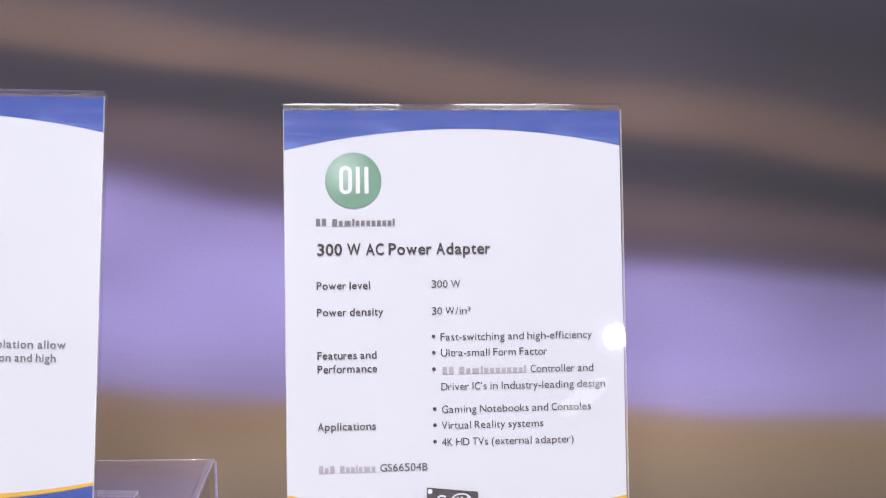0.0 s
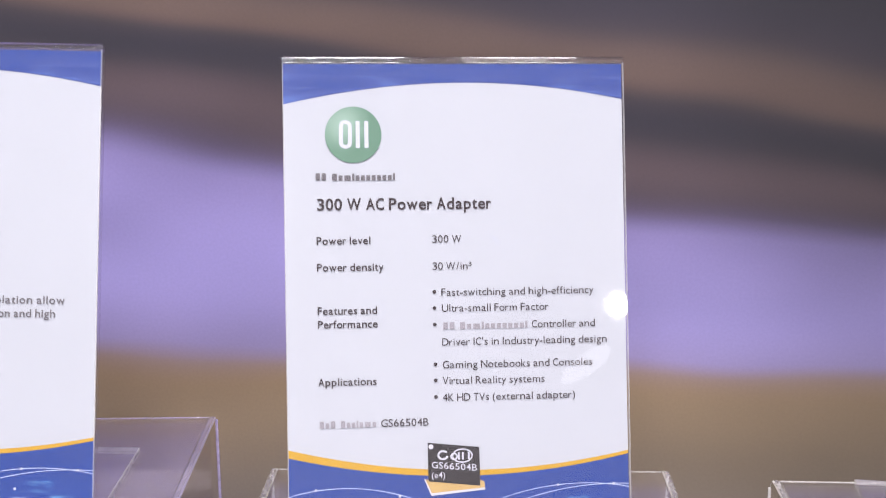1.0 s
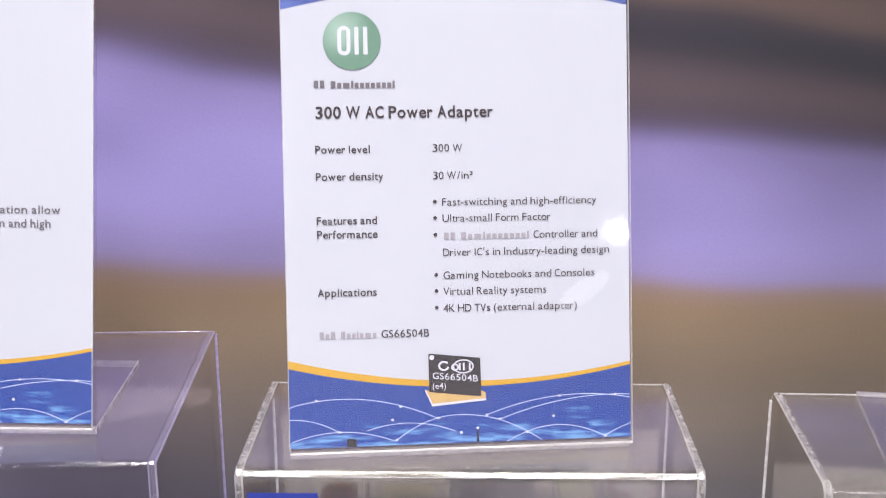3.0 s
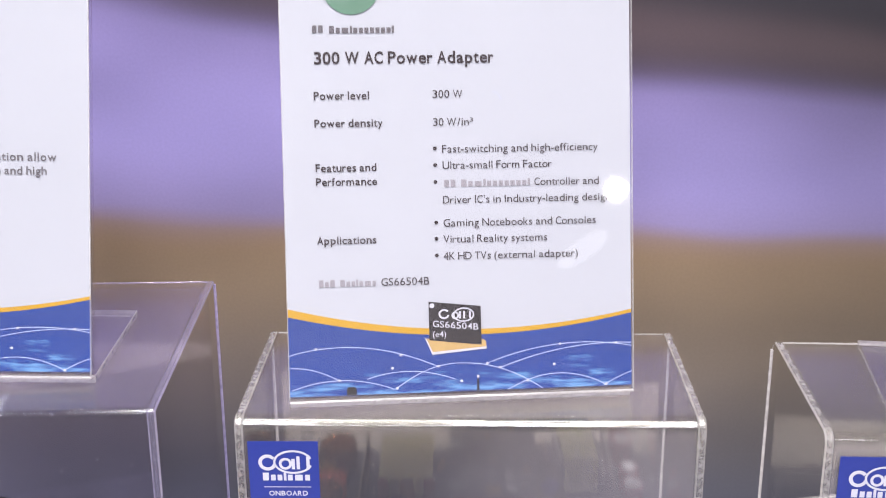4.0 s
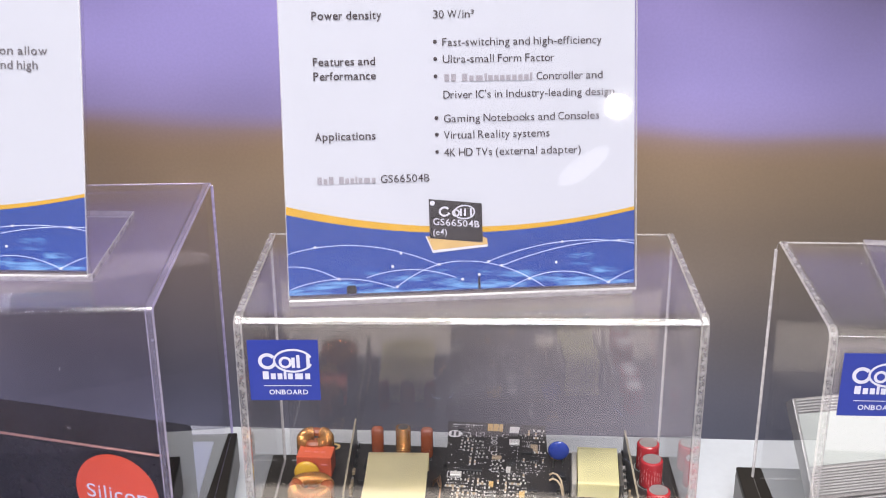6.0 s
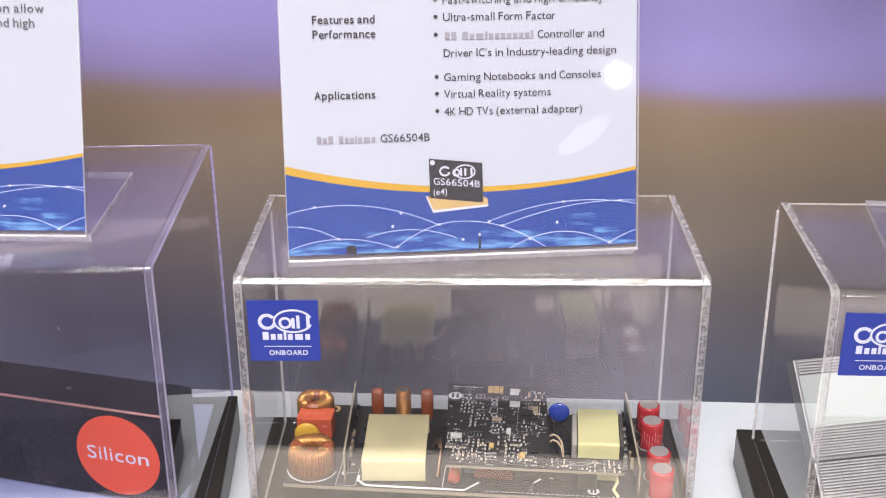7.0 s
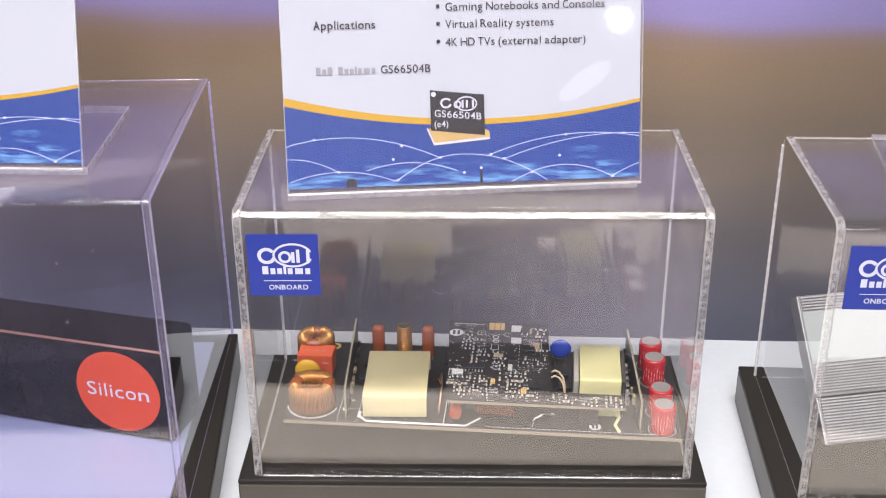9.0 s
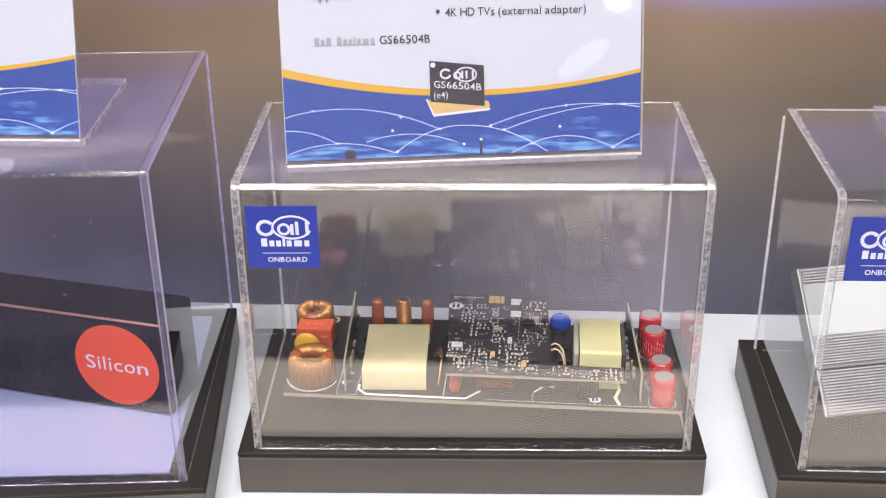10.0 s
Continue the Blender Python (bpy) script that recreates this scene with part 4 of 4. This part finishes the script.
for x, y, w, d, h, legs in [(0.0698, 0.0226, 0.0095, 0.0034, 0.0014, 7), (0.0985, 0.0100, 0.0036, 0.0048, 0.0012, 0), (0.0930, 0.0540, 0.0040, 0.0030, 0.0012, 2), (0.0945, 0.0385, 0.0050, 0.0035, 0.0012, 0),
                            (0.0890, 0.0300, 0.0036, 0.0036, 0.0010, 3), (0.0665, 0.0560, 0.0030, 0.0022, 0.0010, 0), (0.0985, 0.0330, 0.0036, 0.0030, 0.0010, 3)]:
    chip_body(x, y, w, d, h, control, legs)
    taken.append((x - 0.0014, x + w + 0.0014, y - 0.0018, y + d + 0.0018))
for x, y, w, d, mat in [(0.0794, 0.0565, 0.0022, 0.0048, CHIPGOLD), (0.0819, 0.0565, 0.0022, 0.0048, CHIPGOLD), (0.0844, 0.0565, 0.0016, 0.0048, CHIPGOLD), (0.0890, 0.0556, 0.0044, 0.0040, PADS), (0.0893, 0.0455, 0.0044, 0.0036, PADS), (0.0985, 0.0415, 0.0030, 0.0040, CERAMIC),
                        (0.0955, 0.0540, 0.0024, 0.0032, CERAMIC), (0.0664, 0.0190, 0.0046, 0.0028, PADS), (0.0826, 0.0335, 0.0040, 0.0018, CERAMIC), (0.0890, 0.0235, 0.0018, 0.0036, PADS), (0.0826, 0.0125, 0.0018, 0.0030, CHIPGOLD), (0.0950, 0.0058, 0.0022, 0.0034, CHIPGOLD)]:
    chip_body(x, y, w, d, 0.0010, control, 0, mat)
    taken.append((x - 0.0004, x + w + 0.0004, y - 0.0004, y + d + 0.0004))
part("printed_mark", disc(0.0655, 0.0530, 0.0030, HC + 0.0001, 28), SILK, control, "round white printed mark")
for x0 in (0.0639, 0.0659):
    part("printed_mark_bar", rect(x0, x0 + 0.0011, 0.0512, 0.0548, HC + 0.0002), PCB, control)
taken.append((0.062, 0.069, 0.049, 0.057))

small = {"pads": (bmesh.new(), PADS), "ceramic_parts": (bmesh.new(), CERAMIC), "black_parts": (bmesh.new(), ICBODY), "white_marks": (bmesh.new(), SILK)}
rng = random.Random(7)


def free_spot(x, y):
    return on_card(x, y) and not any(a < x < b and c < y < d for a, b, c, d in taken)


def passive(x, y, across, kind):
    """A two-ended part with its solder, and a scrap of marking beside it."""
    a, b = (0.0011, 0.0006) if across else (0.0006, 0.0011)
    for sgn in (-1, 1):
        ox, oy = (sgn * 0.0008, 0) if across else (0, sgn * 0.0008)
        block(x + ox - 0.00036, x + ox + 0.00036, y + oy - 0.0004, y + oy + 0.0004, HC, HC + 0.0005, bm=small["pads"][0])
    block(x - a * 0.6, x + a * 0.6, y - b * 0.6, y + b * 0.6, HC, HC + 0.0006, bm=small[kind][0])


def marking(x, y, count):
    for i in range(count):
        px, w, h = x + i * 0.00075, rng.uniform(0.00008, 0.00018), rng.uniform(0.0003, 0.00048)
        rect(px - w, px + w, y - h, y + h, HC + 0.00008, bm=small["white_marks"][0])
        if rng.random() < 0.5:
            rect(px - w * 0.3, px + w * 0.3, y - h * 0.4, y + h * 0.4, HC + 0.00012, bm=small["black_parts"][0])


for cx, cy, nx, ny, sx, sy in [(0.0738, 0.0300, 3, 8, 0.0021, 0.0025), (0.0660, 0.0120, 9, 3, 0.0020, 0.0025), (0.0685, 0.0045, 9, 3, 0.0021, 0.0026), (0.0895, 0.0050, 6, 5, 0.0024, 0.0026), (0.1190, 0.0008, 9, 3, 0.0019, 0.0023),
                               (0.0842, 0.0270, 2, 5, 0.0023, 0.0028), (0.0960, 0.0300, 4, 4, 0.0026, 0.0034), (0.0955, 0.0490, 4, 4, 0.0025, 0.0030), (0.0860, 0.0165, 5, 3, 0.0026, 0.0026), (0.0690, 0.0400, 2, 5, 0.0024, 0.0028), (0.1080, 0.0020, 4, 2, 0.0024, 0.0034)]:
    for i in range(nx):
        for k in range(ny):
            x, y = cx + i * sx + rng.uniform(-0.00015, 0.00015), cy + k * sy + rng.uniform(-0.00015, 0.00015)
            if not free_spot(x, y) or rng.random() < 0.06:
                continue
            pick = rng.random()
            if pick < 0.62:
                passive(x, y, rng.random() < 0.35, "ceramic_parts" if pick < 0.18 else "black_parts")
                taken.append((x - 0.0012, x + 0.0012, y - 0.0013, y + 0.0013))
            else:
                marking(x - 0.0006, y, rng.randint(2, 4))
                taken.append((x - 0.0012, x + 0.0018, y - 0.0007, y + 0.0007))
for _ in range(330):
    x, y = rng.uniform(0.0615, 0.1350), rng.uniform(0.0005, 0.0625)
    if free_spot(x, y):
        if rng.random() < 0.5:
            marking(x, y, rng.randint(1, 4))
        else:
            ring(x, y, 0.0003, 0.0003, 0.0003, HC + 0.00009, n=8, bm=small["white_marks"][0])
        taken.append((x - 0.0008, x + 0.0012, y - 0.0007, y + 0.0007))
for y in (0.0245, 0.0330):
    for i in range(9):
        x = 0.0850 + i * 0.0020
        rect(x, x + 0.0012, y, y + 0.00022, HC + 0.00007, bm=small["white_marks"][0])
for i in range(12):
    rect(0.0640 + i * 0.0011, 0.0640 + i * 0.0011 + rng.uniform(0.0005, 0.0009), 0.0606, 0.0613, HC + 0.00007, bm=small["white_marks"][0])
    rect(0.0640 + i * 0.0008, 0.0640 + i * 0.0008 + rng.uniform(0.0003, 0.0006), 0.0590, 0.0596, HC + 0.00007, bm=small["white_marks"][0])
for x, y, w, d in [(0.0705, 0.0532, 0.0034, 0.0030), (0.0764, 0.0536, 0.0034, 0.0030), (0.0827, 0.0420, 0.0030, 0.0044), (0.0680, 0.0204, 0.0056, 0.0040), (0.0842, 0.0255, 0.0028, 0.0026), (0.0835, 0.0075, 0.0044, 0.0022), (0.1000, 0.0440, 0.0044, 0.0052)]:
    hw, hd = w / 2, d / 2
    ribbon([(x - hw, y - hd), (x + hw, y - hd), (x + hw, y + hd), (x - hw, y + hd), (x - hw, y - hd)], 0.0003, HC + 0.00009, small["white_marks"][0])
for x, y in ((0.0827, 0.0503), (0.0829, 0.0470), (0.0833, 0.0383)):
    ring(x, y, 0.0012, 0.0014, 0.0004, HC + 0.0001, n=14, bm=small["white_marks"][0])
for i in range(7):
    rect(0.0932 + i * 0.0018, 0.0942 + i * 0.0018, 0.0262, 0.02645, HC + 0.00009, bm=small["white_marks"][0])
    rect(0.0930, 0.09325, 0.0270 + i * 0.0027, 0.0285 + i * 0.0027, HC + 0.00009, bm=small["white_marks"][0])
for nm, (own, mat) in small.items():
    tagged(part(nm, own, mat, control), kind="stuff")

# parts on the main board before and beside the control board
part("wire_wound_resistor", tube([(0.0770, 0.0105, 0.0026), (0.0925, 0.0100, 0.0026)], 0.0022, 14), FILM, board, "orange-brown tubular part", True)
part("tubular_capacitor", tube([(0.0690, 0.0055, 0.0025), (0.0690, 0.0130, 0.0025)], 0.0024, 16), REDBOX, board, "reddish tubular part", True)
part("bent_lead", tube([(0.0998, 0.0035, 0.0), (0.1005, 0.0042, 0.0030), (0.1040, 0.0065, 0.0040), (0.1085, 0.0075, 0.0035)], 0.0004, 8), SOLDER, board, "bent bare wire", True)
for dx in (0.0, 0.0018, 0.0032):
    part("coil_lead", tube([(0.0585, 0.0240 + dx, 0.0050), (0.0605 + dx * 0.3, 0.0245 + dx, 0.0075), (0.0622, 0.0205 + dx, 0.0060), (0.0618, 0.0100 + dx, 0.0002)], 0.00032, 8), PALECOPPER, board, "pale copper lead", True)
for i, dy in enumerate((0.0, 0.0042)):
    part("yellow_lead", tube([(0.1068, 0.0200 + dy, 0.0128), (0.1082, 0.0206 + dy, 0.0134), (0.1100, 0.0203 + dy, 0.0128), (0.1116, 0.0192 + dy, 0.0110), (0.1124, 0.0178 + dy, 0.0080), (0.1126, 0.0170 + dy, 0.0040)], 0.00045, 8), CERAMIC, board, "tan insulated lead", True)
part("yellow_lead", tube([(0.1330, 0.0070, 0.0080), (0.1340, 0.0050, 0.0050), (0.1325, 0.0035, 0.0025), (0.1345, 0.0020, 0.0001)], 0.0007, 8), TAPE2, board, "yellow insulated lead", True)
for x, y, w, d in [(0.0195, 0.045, 0.002, 0.006), (0.0265, 0.042, 0.003, 0.005), (0.0262, 0.030, 0.0028, 0.004), (0.0610, 0.046, 0.003, 0.008), (0.1080, 0.040, 0.006, 0.004), (0.1100, 0.030, 0.005, 0.006)]:
    part("surface_part", block(x, x + w, y, y + d, 0, 0.0022, 0.0002, 1), ICBODY, board)
for x, y in [(0.0232, 0.016), (0.0262, 0.016), (0.0225, 0.034), (0.0275, 0.034), (0.0240, 0.009), (0.0100, 0.0001 + 0.052)]:
    part("solder_pad", block(x - 0.0011, x + 0.0011, y - 0.0009, y + 0.0009, 0, 0.0007, 0.0002, 1), SOLDER, board)


def electrolytic(cx, cy, r, h):
    ob = part("electrolytic_capacitor", can(cx, cy, 0.0004, h, r, 32, 0.0008), REDCAN, board, "red sleeved can with a bare top", True)
    ob.data.set_sharp_from_angle(angle=radians(50))
    part("can_top", can(cx, cy, h - 0.0002, h + 0.0001, r * 0.80, 28), ALU, ob, "dull aluminium top")
    stripe = bmesh.new()
    for i in range(9):
        a = radians(215 + i * 14)
        mid = Vector((cx + math.cos(a) * (r + 0.00003), cy + math.sin(a) * (r + 0.00003), 0))
        tang = Vector((-math.sin(a), math.cos(a), 0)) * 0.00013
        z0 = 0.0022 + i * 7 % 4 * 0.0007
        for z1, z2 in ((z0, z0 + 0.0022), (z0 + 0.0030, z0 + 0.0046)):
            stripe.faces.new([stripe.verts.new(p) for p in (mid - tang + Vector((0, 0, z1)), mid + tang + Vector((0, 0, z1)), mid + tang + Vector((0, 0, z2)), mid - tang + Vector((0, 0, z2)))])
    part("printed_stripe", stripe, CANPRINT, ob, "pale printed marks")
    part("silkscreen_ring", ring(cx, cy, r + 0.0006, r + 0.0006, 0.0002, 0.00015), SILK, board)


for x, y in ((0.1487, 0.0542), (0.1494, 0.0412), (0.1507, 0.0178), (0.1511, 0.0054)):
    electrolytic(x, y, 0.0048, 0.0122)
silk([(0.0100 + 0.0102 * math.cos(radians(a)), 0.0118 + 0.0102 * math.sin(radians(a))) for a in range(190, 352, 8)], 0.0004, main)
for a in range(225, 320, 12):
    silk([(0.0100 + q * math.cos(radians(a)), 0.0118 + q * math.sin(radians(a))) for q in (0.0096, 0.0108)], 0.0007, main, 0.0002)

# ---- the charger in the violet case ----
charger = thing("charger", pose(-0.1209, 0.0194, BASE_H + 0.0012, 0, 0, -13.86), "glossy black charger brick with an orange round sticker", "charger")
part("housing", block(-0.1480, 0.0, 0.0, 0.0260, 0, 0.0430, 0.0022, 3), CHARGER, charger)
part("trim_line", block(-0.1470, -0.0012, 0.0002, 0.0014, 0.0416, 0.0427, 0.0004, 1), TRIM, charger, "fine copper-coloured edge line")
label_disc = part("round_label", disc(0, 0, 0.0186, 0, 56), ORANGE, charger, "round orange label")
label_disc.matrix_basis = pose(-0.0226, -0.0003, 0.0216, 90, 0, 0)
lettering("word", "Silicon", -0.0138, 0.0138, -0.0028, 0.0062, 0.0001, WHITE, label_disc, 0.004)

# ---- the finned unit in the neighbouring case ----
unit = thing("finned_unit", pose(0.1432, 0.0222, BASE_H + 0.0004, 0, 0, 11.0) @ pose(0, 0, 0, 49.0, 0, 0), "silvery aluminium unit with fine fins propped up at a slant", "driver unit")
UD, UW = 0.0625, 0.0500
part("body", block(0, UW, 0, UD, -0.0075, 0, 0.0006), BRIGHTALU, unit)
part("white_plate", block(0.0012, UW - 0.001, 0.0335, 0.0555, 0.0001, 0.0004), PLATE, unit, "plain pale plate")
part("ledge", block(0, UW, 0.0195, 0.0210, 0, 0.0016, 0.0003, 1), BRIGHTALU, unit)
for i in range(15):
    part("fin", block(0.0014, UW - 0.001, 0.0012 + i * 0.00122, 0.0018 + i * 0.00122, -0.0002, 0.0009), ALU, unit)
for i in range(10):
    part("fin", block(0.0014, UW - 0.001, 0.0216 + i * 0.00115, 0.0222 + i * 0.00115, -0.0002, 0.0008), ALU, unit)
for i in range(5):
    part("fin", block(0.0014, UW - 0.001, 0.0562 + i * 0.00122, 0.0568 + i * 0.00122, -0.0002, 0.0008), ALU, unit)
rest = thing("acrylic_rest", pose(0.1440, 0.0290, BASE_H + 0.0002, 0, 0, 11.0), "small clear acrylic rest under the slanted unit", "rest")
clear(part("rest_block", block(0.004, 0.046, 0.0100, 0.0200, 0, 0.0080, 0.0004, 1), CLEAR, rest))

# ---- specks and scratches on the case fronts ----
marks = random.Random(3)
for case_pose, w, h in ((pose(0, -0.00012, BASE_H), 0.16, 0.105), (pose(-0.15, -0.0233, BASE_H), 0.075, 0.11)):
    own = bmesh.new()
    for i in range(22):
        x, z = marks.uniform(-w / 2, w / 2), marks.uniform(0.01, h)
        a = marks.uniform(0, math.pi)
        ln = marks.choice((0.0002, 0.0003, 0.0005, 0.0014))
        tube([(x, 0, z), (x + ln * math.cos(a), 0, z + ln * math.sin(a))], 0.00006, 5, own)
    dust = part("dust_specks", own, WHITE)
    dust.matrix_world = case_pose
    tagged(dust, "scattered pale dust specks and scratches on the acrylic front", "dust", kind="stuff")
    if w > 0.1:
        hair = bmesh.new()
        for line in ([(-0.0143, 0.0832), (-0.0136, 0.0817), (-0.0115, 0.0812), (-0.0098, 0.0816)], [(-0.0078, 0.0815), (-0.0066, 0.0824), (-0.0062, 0.0840)], [(0.0528, 0.0776), (0.0541, 0.0764), (0.0554, 0.0746)], [(0.0573, 0.0566), (0.0599, 0.0542)]):
            tube([(x, 0, z) for x, z in line], 0.00003, 5, hair)
        scratch = part("scratches", hair, LINE)
        scratch.matrix_world = case_pose
        tagged(scratch, "hairline scratches on the clear acrylic front", "scratches", kind="stuff")
